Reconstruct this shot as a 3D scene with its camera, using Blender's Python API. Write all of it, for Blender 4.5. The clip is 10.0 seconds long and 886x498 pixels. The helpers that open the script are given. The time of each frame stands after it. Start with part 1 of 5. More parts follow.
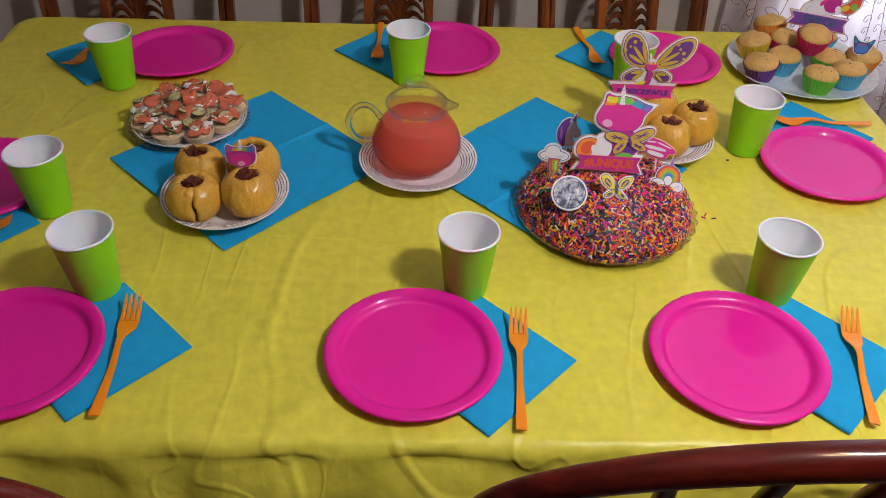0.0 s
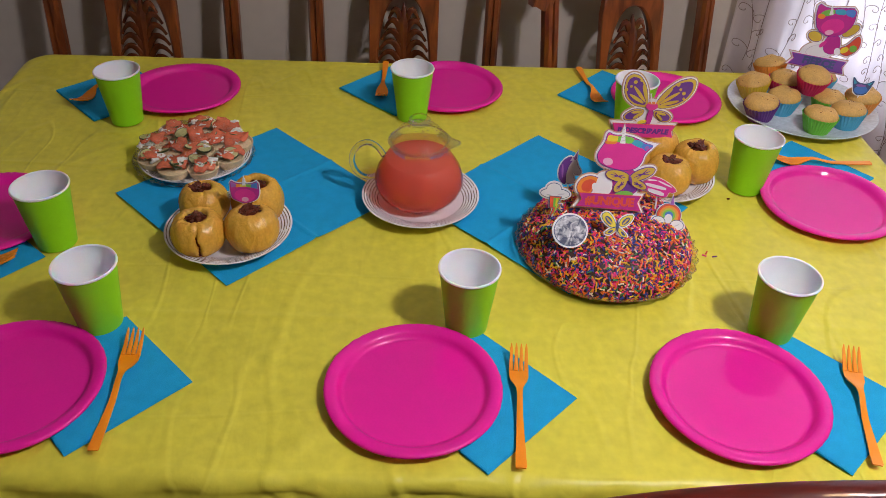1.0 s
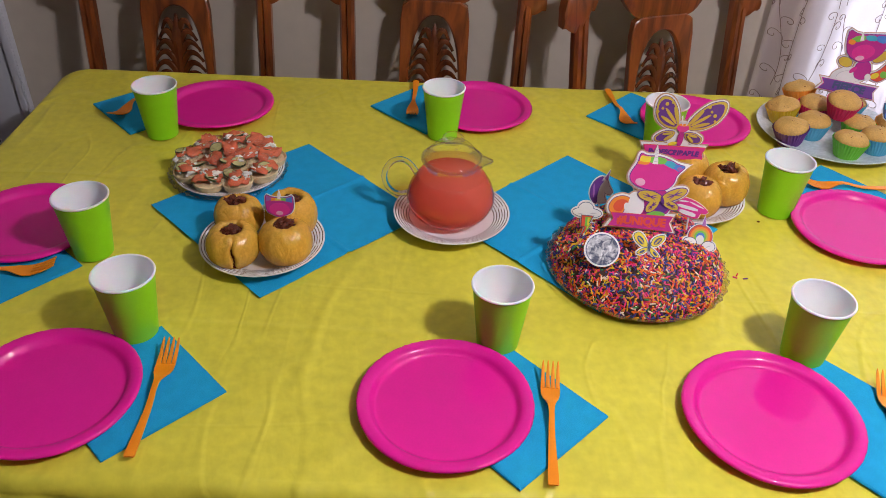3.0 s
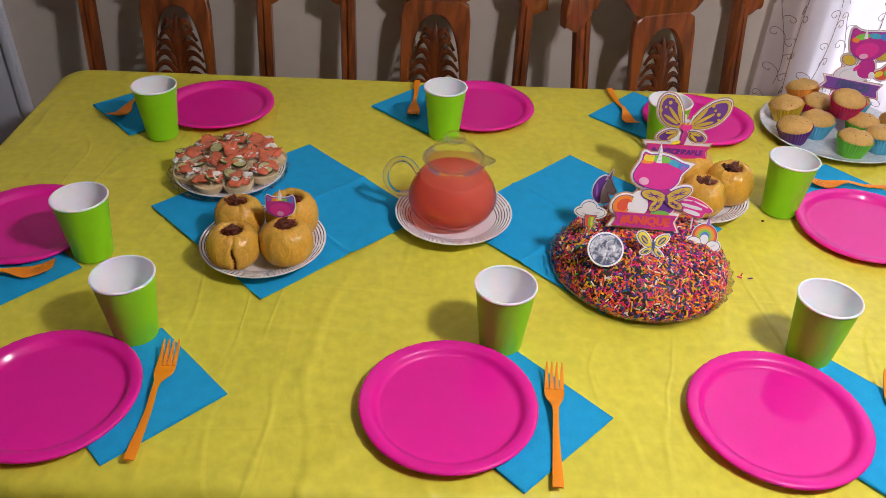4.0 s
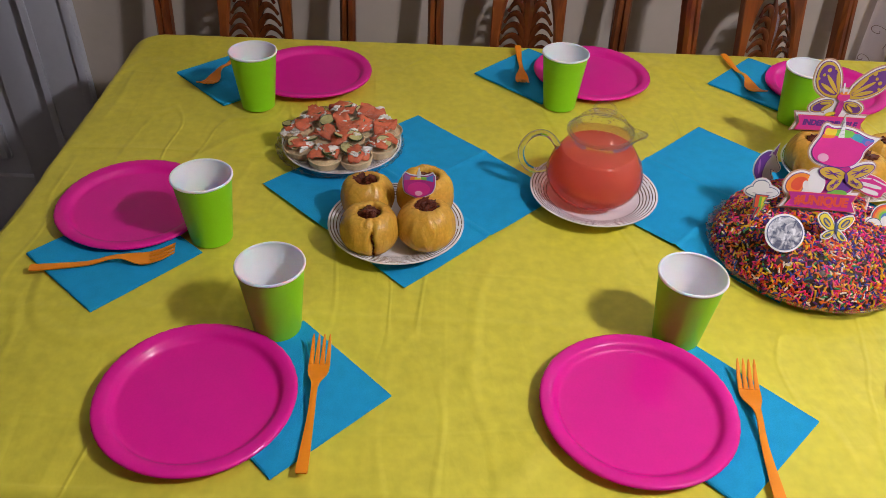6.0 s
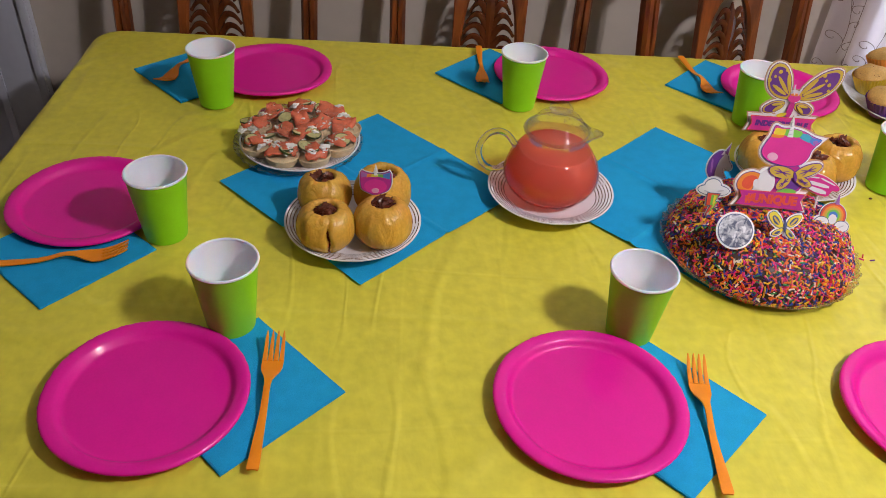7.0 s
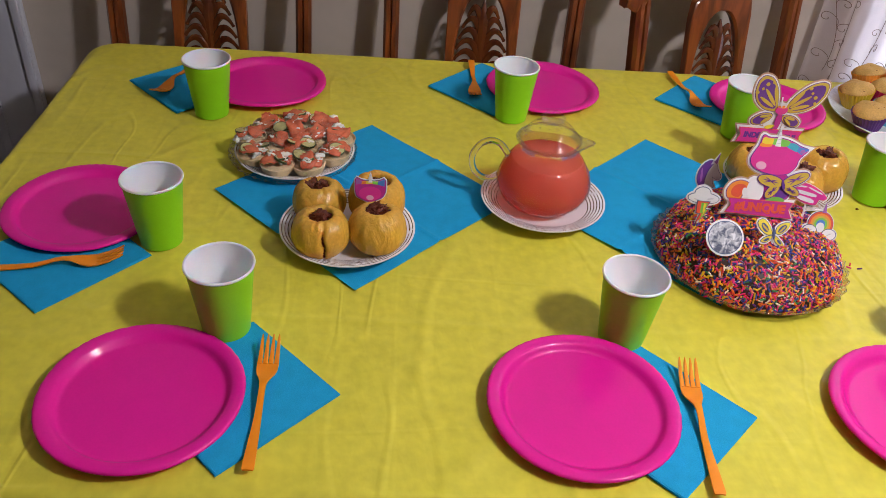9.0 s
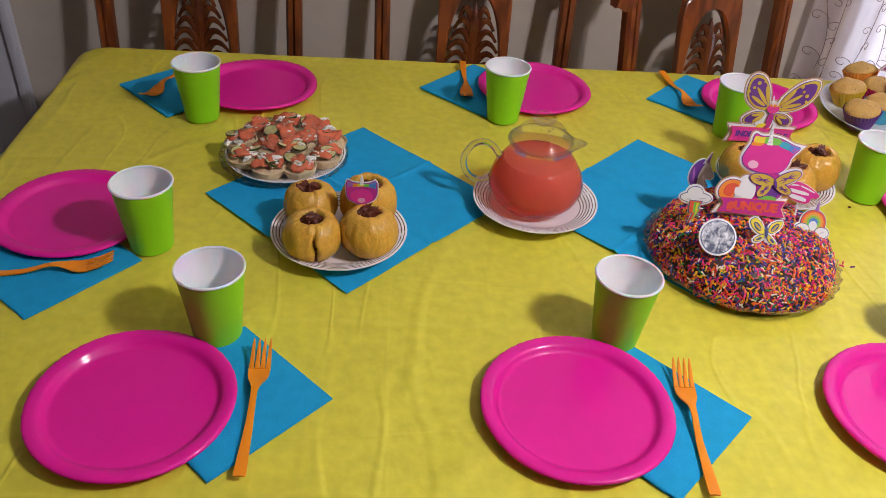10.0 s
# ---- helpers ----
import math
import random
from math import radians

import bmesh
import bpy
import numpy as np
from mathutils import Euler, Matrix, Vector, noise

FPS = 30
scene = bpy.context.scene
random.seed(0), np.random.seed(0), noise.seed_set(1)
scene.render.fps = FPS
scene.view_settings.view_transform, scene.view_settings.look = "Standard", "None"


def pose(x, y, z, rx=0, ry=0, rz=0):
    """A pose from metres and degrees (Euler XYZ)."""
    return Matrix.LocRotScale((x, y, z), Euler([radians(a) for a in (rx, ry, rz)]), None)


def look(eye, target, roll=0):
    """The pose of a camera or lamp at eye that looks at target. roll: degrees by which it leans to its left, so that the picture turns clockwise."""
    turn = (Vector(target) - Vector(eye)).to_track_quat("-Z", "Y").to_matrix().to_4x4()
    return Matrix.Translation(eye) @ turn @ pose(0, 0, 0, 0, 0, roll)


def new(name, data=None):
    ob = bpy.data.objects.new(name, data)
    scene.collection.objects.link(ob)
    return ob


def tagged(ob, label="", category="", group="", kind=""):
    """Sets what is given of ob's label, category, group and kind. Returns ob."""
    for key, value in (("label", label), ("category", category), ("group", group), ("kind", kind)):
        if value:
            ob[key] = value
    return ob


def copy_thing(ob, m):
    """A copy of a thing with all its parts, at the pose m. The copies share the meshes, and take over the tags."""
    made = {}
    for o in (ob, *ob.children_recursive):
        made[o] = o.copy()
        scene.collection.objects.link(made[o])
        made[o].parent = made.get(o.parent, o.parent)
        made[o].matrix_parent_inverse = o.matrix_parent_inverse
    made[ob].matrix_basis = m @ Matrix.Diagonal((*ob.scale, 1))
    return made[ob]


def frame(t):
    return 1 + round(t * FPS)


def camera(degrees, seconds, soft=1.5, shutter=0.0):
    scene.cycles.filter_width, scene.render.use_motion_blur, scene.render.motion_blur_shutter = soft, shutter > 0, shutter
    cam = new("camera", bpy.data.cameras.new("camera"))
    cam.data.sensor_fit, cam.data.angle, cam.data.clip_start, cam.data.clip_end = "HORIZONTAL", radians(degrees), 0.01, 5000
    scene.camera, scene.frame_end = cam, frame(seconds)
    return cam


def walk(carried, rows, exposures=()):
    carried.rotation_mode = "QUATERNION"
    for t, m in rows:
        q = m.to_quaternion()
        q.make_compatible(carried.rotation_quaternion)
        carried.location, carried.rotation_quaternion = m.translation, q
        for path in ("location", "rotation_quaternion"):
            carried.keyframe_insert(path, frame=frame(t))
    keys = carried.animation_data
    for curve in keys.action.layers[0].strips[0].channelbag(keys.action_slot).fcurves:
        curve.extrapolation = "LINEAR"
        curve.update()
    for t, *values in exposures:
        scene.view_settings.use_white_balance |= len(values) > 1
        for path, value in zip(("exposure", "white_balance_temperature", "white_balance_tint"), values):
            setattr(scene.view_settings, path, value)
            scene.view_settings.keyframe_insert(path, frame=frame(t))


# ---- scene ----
cam = camera(57.4, 10.0, soft=0.6)
PATH = [
    (0, (-0.046, 0.047, 1.493), (0.016, 1.572, 0.2), 2.3),
    (0.5, (-0.037, 0.049, 1.493), (0.015, 1.61, 0.244), 2.2),
    (1, (-0.041, 0.043, 1.497), (0.007, 1.624, 0.273), 2.3),
    (1.5, (-0.051, 0.033, 1.499), (-0.014, 1.622, 0.284), 2.3),
    (2, (-0.061, 0.024, 1.504), (-0.036, 1.624, 0.304), 2.8),
    (2.5, (-0.063, 0.027, 1.501), (-0.051, 1.635, 0.312), 2.7),
    (4, (-0.066, 0.039, 1.489), (-0.06, 1.653, 0.308), 2.3),
    (4.5, (-0.079, 0.035, 1.49), (-0.088, 1.645, 0.304), 2.5),
    (5, (-0.167, 0.084, 1.472), (-0.168, 1.691, 0.282), 3.0),
    (5.5, (-0.264, 0.131, 1.46), (-0.261, 1.705, 0.226), 2.0),
    (5.7, (-0.277, 0.13, 1.445), (-0.274, 1.693, 0.198), 2.1),
    (7, (-0.257, 0.122, 1.438), (-0.165, 1.69, 0.2), 4.2),
    (7.5, (-0.261, 0.113, 1.436), (-0.168, 1.711, 0.236), 4.2),
    (8, (-0.266, 0.111, 1.434), (-0.167, 1.709, 0.236), 4.6),
    (8.5, (-0.266, 0.106, 1.432), (-0.159, 1.706, 0.236), 4.6),
    (9, (-0.262, 0.102, 1.428), (-0.147, 1.702, 0.234), 4.8),
    (9.5, (-0.259, 0.099, 1.429), (-0.139, 1.701, 0.238), 4.6),
    (10, (-0.258, 0.106, 1.426), (-0.131, 1.708, 0.236), 4.5),
]
walk(cam, [(t, look(eye, target, roll)) for t, eye, target, roll in PATH], [(0.0, -0.24), (1.0, -0.19), (2.0, -0.20), (2.5, -0.09), (4.0, 0.0), (10.0, 0.02)])

# ---- light ----
TOP = 0.76
world = bpy.data.worlds.new("world")
scene.world = world
world.use_nodes = True
sky = world.node_tree.nodes.new("ShaderNodeTexSky")
sky.sky_type, sky.sun_disc = "NISHITA", False
sky.sun_elevation, sky.sun_rotation = radians(35), radians(200)
world.node_tree.nodes["Background"].inputs["Strength"].default_value = 0.12
world.node_tree.links.new(sky.outputs[0], world.node_tree.nodes["Background"].inputs["Color"])

LAMP = (0.65, 0.355, 2.135)


def point_lamp(name, at, watts, colour, radius):
    data = bpy.data.lights.new(name, "POINT")
    data.energy, data.color, data.shadow_soft_size = watts, colour, radius
    ob = new(name, data)
    ob.location = at
    return ob


for k in range(3):
    point_lamp("ceiling_bulb", (LAMP[0] + 0.055 * math.cos(2.1 * k + 0.4), LAMP[1] + 0.055 * math.sin(2.1 * k + 0.4), LAMP[2] - 0.165), 20, (1.0, 0.96, 1.02), 0.030)
day = bpy.data.lights.new("window_daylight", "AREA")
day.shape, day.size, day.size_y, day.energy, day.color = "RECTANGLE", 1.0, 1.4, 3.0, (0.78, 0.88, 1.0)
new("window_daylight", day).matrix_world = look((1.30, 1.985, 1.45), (1.0, 0.9, 0.9))

# ---- materials ----


def material(name, colour, rough=0.5, metal=0.0, spec=0.5, vary=0.0, scale=30.0, bump=0.0, bump_scale=200.0, coat=0.0, sheen=0.0, sss=0.0, fine=0.0):
    """A principled surface with two scales of tone variation and a fine relief, in metres of the object."""
    m = bpy.data.materials.new(name)
    m.use_nodes = True
    nt = m.node_tree
    b = nt.nodes["Principled BSDF"]
    b.inputs["Base Color"].default_value = (*colour, 1)
    b.inputs["Roughness"].default_value, b.inputs["Metallic"].default_value = rough, metal
    b.inputs["Specular IOR Level"].default_value, b.inputs["Coat Weight"].default_value = spec, coat
    b.inputs["Coat Roughness"].default_value = 0.06
    b.inputs["Sheen Weight"].default_value = sheen
    if sss:
        b.inputs["Subsurface Weight"].default_value = sss
        b.inputs["Subsurface Scale"].default_value = 0.006
    co = nt.nodes.new("ShaderNodeTexCoord")
    if vary:
        n1, n2 = nt.nodes.new("ShaderNodeTexNoise"), nt.nodes.new("ShaderNodeTexNoise")
        n1.inputs["Scale"].default_value, n2.inputs["Scale"].default_value = scale, scale * 9
        n1.inputs["Detail"].default_value = 4
        add = nt.nodes.new("ShaderNodeMath")
        add.operation = "ADD"
        mp = nt.nodes.new("ShaderNodeMapRange")
        mp.inputs["From Min"].default_value, mp.inputs["From Max"].default_value = 0.7, 1.3
        mp.inputs["To Min"].default_value, mp.inputs["To Max"].default_value = 1 - vary, 1 + vary
        mix = nt.nodes.new("ShaderNodeVectorMath")
        mix.operation = "SCALE"
        mix.inputs[0].default_value = colour
        nt.links.new(co.outputs["Object"], n1.inputs["Vector"])
        nt.links.new(co.outputs["Object"], n2.inputs["Vector"])
        nt.links.new(n1.outputs[0], add.inputs[0])
        nt.links.new(n2.outputs[0], add.inputs[1])
        nt.links.new(add.outputs[0], mp.inputs[0])
        nt.links.new(mp.outputs[0], mix.inputs["Scale"])
        nt.links.new(mix.outputs[0], b.inputs["Base Color"])
    if bump:
        nb = nt.nodes.new("ShaderNodeTexNoise")
        nb.inputs["Scale"].default_value, nb.inputs["Detail"].default_value = bump_scale, 5
        bp = nt.nodes.new("ShaderNodeBump")
        bp.inputs["Strength"].default_value, bp.inputs["Distance"].default_value = bump, 0.002
        nt.links.new(co.outputs["Object"], nb.inputs["Vector"])
        nt.links.new(nb.outputs[0], bp.inputs["Height"])
        nt.links.new(bp.outputs[0], b.inputs["Normal"])
    return m


def wood(name, dark, light, rough, scale=(40, 40, 4), coat=0.3):
    m = material(name, light, rough, coat=coat)
    nt = m.node_tree
    b = nt.nodes["Principled BSDF"]
    co, mp = nt.nodes.new("ShaderNodeTexCoord"), nt.nodes.new("ShaderNodeMapping")
    mp.inputs["Scale"].default_value = scale
    n = nt.nodes.new("ShaderNodeTexNoise")
    n.inputs["Scale"].default_value, n.inputs["Detail"].default_value, n.inputs["Distortion"].default_value = 1.0, 8, 1.2
    r = nt.nodes.new("ShaderNodeValToRGB")
    r.color_ramp.elements[0].color, r.color_ramp.elements[1].color = (*dark, 1), (*light, 1)
    r.color_ramp.elements[0].position, r.color_ramp.elements[1].position = 0.35, 0.65
    nt.links.new(co.outputs["Object"], mp.inputs[0])
    nt.links.new(mp.outputs[0], n.inputs["Vector"])
    nt.links.new(n.outputs[0], r.inputs[0])
    nt.links.new(r.outputs[0], b.inputs["Base Color"])
    bp = nt.nodes.new("ShaderNodeBump")
    bp.inputs["Strength"].default_value, bp.inputs["Distance"].default_value = 0.15, 0.001
    nt.links.new(n.outputs[0], bp.inputs["Height"])
    nt.links.new(bp.outputs[0], b.inputs["Normal"])
    return m


def thin_glass(name, tint=(1, 1, 1), rough=0.02, gloss=1.0, film=0.0):
    """Clear thin wall: lets light straight through, with a gloss by Fresnel."""
    m = bpy.data.materials.new(name)
    m.use_nodes = True
    nt = m.node_tree
    nt.nodes.clear()
    out, mix = nt.nodes.new("ShaderNodeOutputMaterial"), nt.nodes.new("ShaderNodeMixShader")
    tr, gl = nt.nodes.new("ShaderNodeBsdfTransparent"), nt.nodes.new("ShaderNodeBsdfGlossy")
    tr.inputs["Color"].default_value = (*tint, 1)
    gl.inputs["Roughness"].default_value = rough
    fr = nt.nodes.new("ShaderNodeFresnel")
    fr.inputs["IOR"].default_value = 1.5
    mul = nt.nodes.new("ShaderNodeMath")
    mul.operation, mul.use_clamp = "MULTIPLY_ADD", True
    mul.inputs[1].default_value, mul.inputs[2].default_value = gloss, film
    if film:
        co, nb, bp = nt.nodes.new("ShaderNodeTexCoord"), nt.nodes.new("ShaderNodeTexNoise"), nt.nodes.new("ShaderNodeBump")
        nb.inputs["Scale"].default_value, nb.inputs["Detail"].default_value, nb.inputs["Distortion"].default_value = 80, 3, 1.2
        bp.inputs["Strength"].default_value, bp.inputs["Distance"].default_value = 1.0, 0.006
        nt.links.new(co.outputs["Object"], nb.inputs["Vector"])
        nt.links.new(nb.outputs[0], bp.inputs["Height"])
        nt.links.new(bp.outputs[0], gl.inputs["Normal"])
        nt.links.new(bp.outputs[0], fr.inputs["Normal"])
    nt.links.new(fr.outputs[0], mul.inputs[0])
    nt.links.new(mul.outputs[0], mix.inputs[0])
    nt.links.new(tr.outputs[0], mix.inputs[1])
    nt.links.new(gl.outputs[0], mix.inputs[2])
    nt.links.new(mix.outputs[0], out.inputs["Surface"])
    return m


def cloth_material():
    """Thin embossed plastic sheet: soft creases, pressed fold lines and fine crinkle."""
    m = material("yellow_plastic", (0.70, 0.62, 0.062), 0.40, spec=0.45, vary=0.10, scale=7)
    nt = m.node_tree
    b = nt.nodes["Principled BSDF"]
    co = nt.nodes.new("ShaderNodeTexCoord")
    mp = nt.nodes.new("ShaderNodeMapping")
    mp.inputs["Scale"].default_value = (1.0, 0.55, 1.0)
    big, small = nt.nodes.new("ShaderNodeTexNoise"), nt.nodes.new("ShaderNodeTexVoronoi")
    big.inputs["Scale"].default_value, big.inputs["Detail"].default_value, big.inputs["Distortion"].default_value = 11, 3, 0.15
    small.feature, small.distance = "F1", "EUCLIDEAN"
    small.inputs["Scale"].default_value = 24
    tiny = nt.nodes.new("ShaderNodeTexNoise")
    tiny.inputs["Scale"].default_value, tiny.inputs["Detail"].default_value = 140, 3
    nt.links.new(co.outputs["Object"], mp.inputs[0])
    crease = nt.nodes.new("ShaderNodeTexNoise")
    crease.inputs["Scale"].default_value, crease.inputs["Detail"].default_value, crease.inputs["Distortion"].default_value = 3.0, 1.0, 0.1
    nt.links.new(mp.outputs[0], crease.inputs["Vector"])
    off, ab, ridge = nt.nodes.new("ShaderNodeMath"), nt.nodes.new("ShaderNodeMath"), nt.nodes.new("ShaderNodeMapRange")
    off.operation, ab.operation, ridge.interpolation_type = "SUBTRACT", "ABSOLUTE", "SMOOTHSTEP"
    off.inputs[1].default_value = 0.5
    ridge.inputs["From Max"].default_value, ridge.inputs["To Min"].default_value, ridge.inputs["To Max"].default_value = 0.022, 1.0, 0.0
    for p, q in ((crease.outputs[0], off.inputs[0]), (off.outputs[0], ab.inputs[0]), (ab.outputs[0], ridge.inputs[0])):
        nt.links.new(p, q)
    rake = nt.nodes.new("ShaderNodeMapping")
    rake.inputs["Scale"].default_value, rake.inputs["Rotation"].default_value = (1.0, 0.30, 1.0), (0, 0, 0.22)
    fine, off2, ab2, ridge2 = nt.nodes.new("ShaderNodeTexNoise"), nt.nodes.new("ShaderNodeMath"), nt.nodes.new("ShaderNodeMath"), nt.nodes.new("ShaderNodeMapRange")
    fine.inputs["Scale"].default_value, fine.inputs["Detail"].default_value, fine.inputs["Distortion"].default_value = 8.5, 1.5, 0.3
    off2.operation, ab2.operation, ridge2.interpolation_type = "SUBTRACT", "ABSOLUTE", "SMOOTHSTEP"
    off2.inputs[1].default_value = 0.5
    ridge2.inputs["From Max"].default_value, ridge2.inputs["To Min"].default_value, ridge2.inputs["To Max"].default_value = 0.030, 1.0, 0.0
    first = nt.nodes.new("ShaderNodeBump")
    first.inputs["Strength"].default_value, first.inputs["Distance"].default_value = 0.34, 0.0026
    for p, q in ((co.outputs["Object"], rake.inputs[0]), (rake.outputs[0], fine.inputs["Vector"]), (fine.outputs[0], off2.inputs[0]), (off2.outputs[0], ab2.inputs[0]), (ab2.outputs[0], ridge2.inputs[0]), (ridge2.outputs[0], first.inputs["Height"])):
        nt.links.new(p, q)
    chain = nt.nodes.new("ShaderNodeBump")
    nt.links.new(first.outputs[0], chain.inputs["Normal"])
    chain.inputs["Strength"].default_value, chain.inputs["Distance"].default_value = 0.42, 0.0040
    nt.links.new(ridge.outputs[0], chain.inputs["Height"])
    split, wob = nt.nodes.new("ShaderNodeSeparateXYZ"), nt.nodes.new("ShaderNodeTexNoise")
    wob.inputs["Scale"].default_value, wob.inputs["Detail"].default_value = 2.2, 1
    nt.links.new(co.outputs["Object"], split.inputs[0])
    nt.links.new(co.outputs["Object"], wob.inputs["Vector"])

    def calc(op, a, b=None):
        n = nt.nodes.new("ShaderNodeMath")
        n.operation = op
        for k, v in enumerate((a, b)):
            if isinstance(v, (int, float)):
                n.inputs[k].default_value = v
            elif v is not None:
                nt.links.new(v, n.inputs[k])
        return n.outputs[0]

    for axis, pitch in (("X", 0.132), ("Y", 0.268)):
        pos = calc("ADD", calc("DIVIDE", split.outputs[axis], pitch), calc("MULTIPLY", wob.outputs[0], 0.28))
        gap = calc("ABSOLUTE", calc("SUBTRACT", calc("FRACT", pos), 0.5))
        line = nt.nodes.new("ShaderNodeMapRange")
        line.interpolation_type = "SMOOTHSTEP"
        line.inputs["From Max"].default_value, line.inputs["To Min"].default_value, line.inputs["To Max"].default_value = 0.0045 / pitch, 1.0, 0.0
        nt.links.new(gap, line.inputs[0])
        bp = nt.nodes.new("ShaderNodeBump")
        bp.inputs["Strength"].default_value, bp.inputs["Distance"].default_value = 0.15, 0.0022
        nt.links.new(calc("MULTIPLY", line.outputs[0], wob.outputs[0]), bp.inputs["Height"])
        nt.links.new(chain.outputs[0], bp.inputs["Normal"])
        chain = bp
    for node, strength, dist in ((big, 0.48, 0.012), (small, 0.30, 0.0050), (tiny, 0.28, 0.0012)):
        bp = nt.nodes.new("ShaderNodeBump")
        bp.inputs["Strength"].default_value, bp.inputs["Distance"].default_value = strength, dist
        nt.links.new(mp.outputs[0], node.inputs["Vector"])
        nt.links.new(node.outputs[0], bp.inputs["Height"])
        if chain:
            nt.links.new(chain.outputs[0], bp.inputs["Normal"])
        chain = bp
    nt.links.new(chain.outputs[0], b.inputs["Normal"])
    return m


YELLOW = cloth_material()
PINK = material("hot_pink_paper", (0.78, 0.008, 0.31), 0.42, spec=0.22, coat=0.55, vary=0.03, scale=40, bump=0.04, bump_scale=500)
PINK.node_tree.nodes["Principled BSDF"].inputs["Coat Roughness"].default_value = 0.11
GREEN = material("lime_paper", (0.27, 0.68, 0.010), 0.48, vary=0.03, scale=50, bump=0.04, bump_scale=600)
WHITE_PAPER = material("white_paper", (0.87, 0.86, 0.88), 0.5, vary=0.02, scale=60, sss=0.4)
BLUE = material("turquoise_tissue", (0.014, 0.35, 0.66), 0.85, spec=0.2, vary=0.07, scale=60, bump=0.35, bump_scale=900)
ORANGE = material("orange_plastic", (0.90, 0.28, 0.010), 0.3, vary=0.03, scale=40, sss=0.0)
WALL = material("beige_wall_paint", (0.56, 0.49, 0.42), 0.8, vary=0.04, scale=3, bump=0.12, bump_scale=120)
DOOR_PAINT = material("white_door_paint", (0.64, 0.65, 0.73), 0.5, vary=0.03, scale=5, bump=0.05, bump_scale=80)
# the ceiling is out of view; its tone is lowered to weaken bounce light
CEILING = material("greyed_ceiling", (0.55, 0.54, 0.53), 0.9, vary=0.03, scale=3, bump=0.1, bump_scale=90)
FLOOR = wood("dark_floor_wood", (0.030, 0.014, 0.008), (0.085, 0.040, 0.022), 0.35, (3, 40, 40))
CHAIR_WOOD = wood("cherry_wood", (0.11, 0.025, 0.007), (0.30, 0.076, 0.017), 0.28)
CARVED = wood("carved_cherry_wood", (0.060, 0.013, 0.005), (0.17, 0.042, 0.012), 0.20, coat=0.6)
MAHOGANY = wood("red_mahogany", (0.050, 0.0045, 0.0025), (0.115, 0.0085, 0.0042), 0.36, (6, 60, 60), 0.42)
MAHOGANY.node_tree.nodes["Principled BSDF"].inputs["Specular IOR Level"].default_value = 0.10
SEAT = material("striped_seat_fabric", (0.50, 0.42, 0.30), 0.9, vary=0.1, scale=30, bump=0.3, bump_scale=400)

# ---- building helpers ----


def finish(name, bm, mat, smooth=40):
    me = bpy.data.meshes.new(name)
    bmesh.ops.recalc_face_normals(bm, faces=bm.faces)
    for f in bm.faces:
        f.smooth = True
    bm.to_mesh(me)
    bm.free()
    me.set_sharp_from_angle(angle=radians(smooth))
    for one in (mat if isinstance(mat, (list, tuple)) else (mat,)):
        me.materials.append(one)
    return me


def part(name, bm, mat, parent=None, label="", smooth=40):
    ob = new(name, finish(name, bm, mat, smooth))
    ob.parent = parent
    return tagged(ob, label)


def thing(name, m, label, category, group="", kind=""):
    ob = new(name)
    ob.empty_display_size = 0.05
    ob.matrix_basis = m
    return tagged(ob, label, category, group, kind)


def lathe(profile, segs=48, turn=1.0, wave=None):
    """A surface of revolution from (radius, height) pairs; wave(angle, radius, height) may shift a point."""
    bm = bmesh.new()
    rings = []
    for r, z in profile:
        if r < 1e-6:
            rings.append([bm.verts.new((0, 0, z))])
            continue
        ring = []
        for i in range(segs):
            a = 2 * math.pi * i / segs
            rr, zz = wave(a, r, z) if wave else (r, z)
            ring.append(bm.verts.new((rr * math.cos(a), rr * math.sin(a), zz)))
        rings.append(ring)
    for a, b in zip(rings, rings[1:]):
        for i in range(segs):
            j = (i + 1) % segs
            if len(a) == 1 and len(b) == 1:
                continue
            if len(a) == 1:
                bm.faces.new((a[0], b[i], b[j]))
            elif len(b) == 1:
                bm.faces.new((a[i], b[0], a[j]))
            else:
                bm.faces.new((a[i], b[i], b[j], a[j]))
    return bm


def box(x0, x1, y0, y1, z0, z1, bevel=0.0, segs=2, bm=None):
    own = bmesh.new()
    bmesh.ops.create_cube(own, size=1)
    for v in own.verts:
        v.co = Vector(((x0 + x1) / 2 + v.co.x * (x1 - x0), (y0 + y1) / 2 + v.co.y * (y1 - y0), (z0 + z1) / 2 + v.co.z * (z1 - z0)))
    if bevel:
        bmesh.ops.bevel(own, geom=own.edges[:], offset=bevel, segments=segs, affect="EDGES", profile=0.5)
    if bm is None:
        return own
    me = bpy.data.meshes.new("tmp")
    own.to_mesh(me)
    own.free()
    bm.from_mesh(me)
    bpy.data.meshes.remove(me)
    return bm


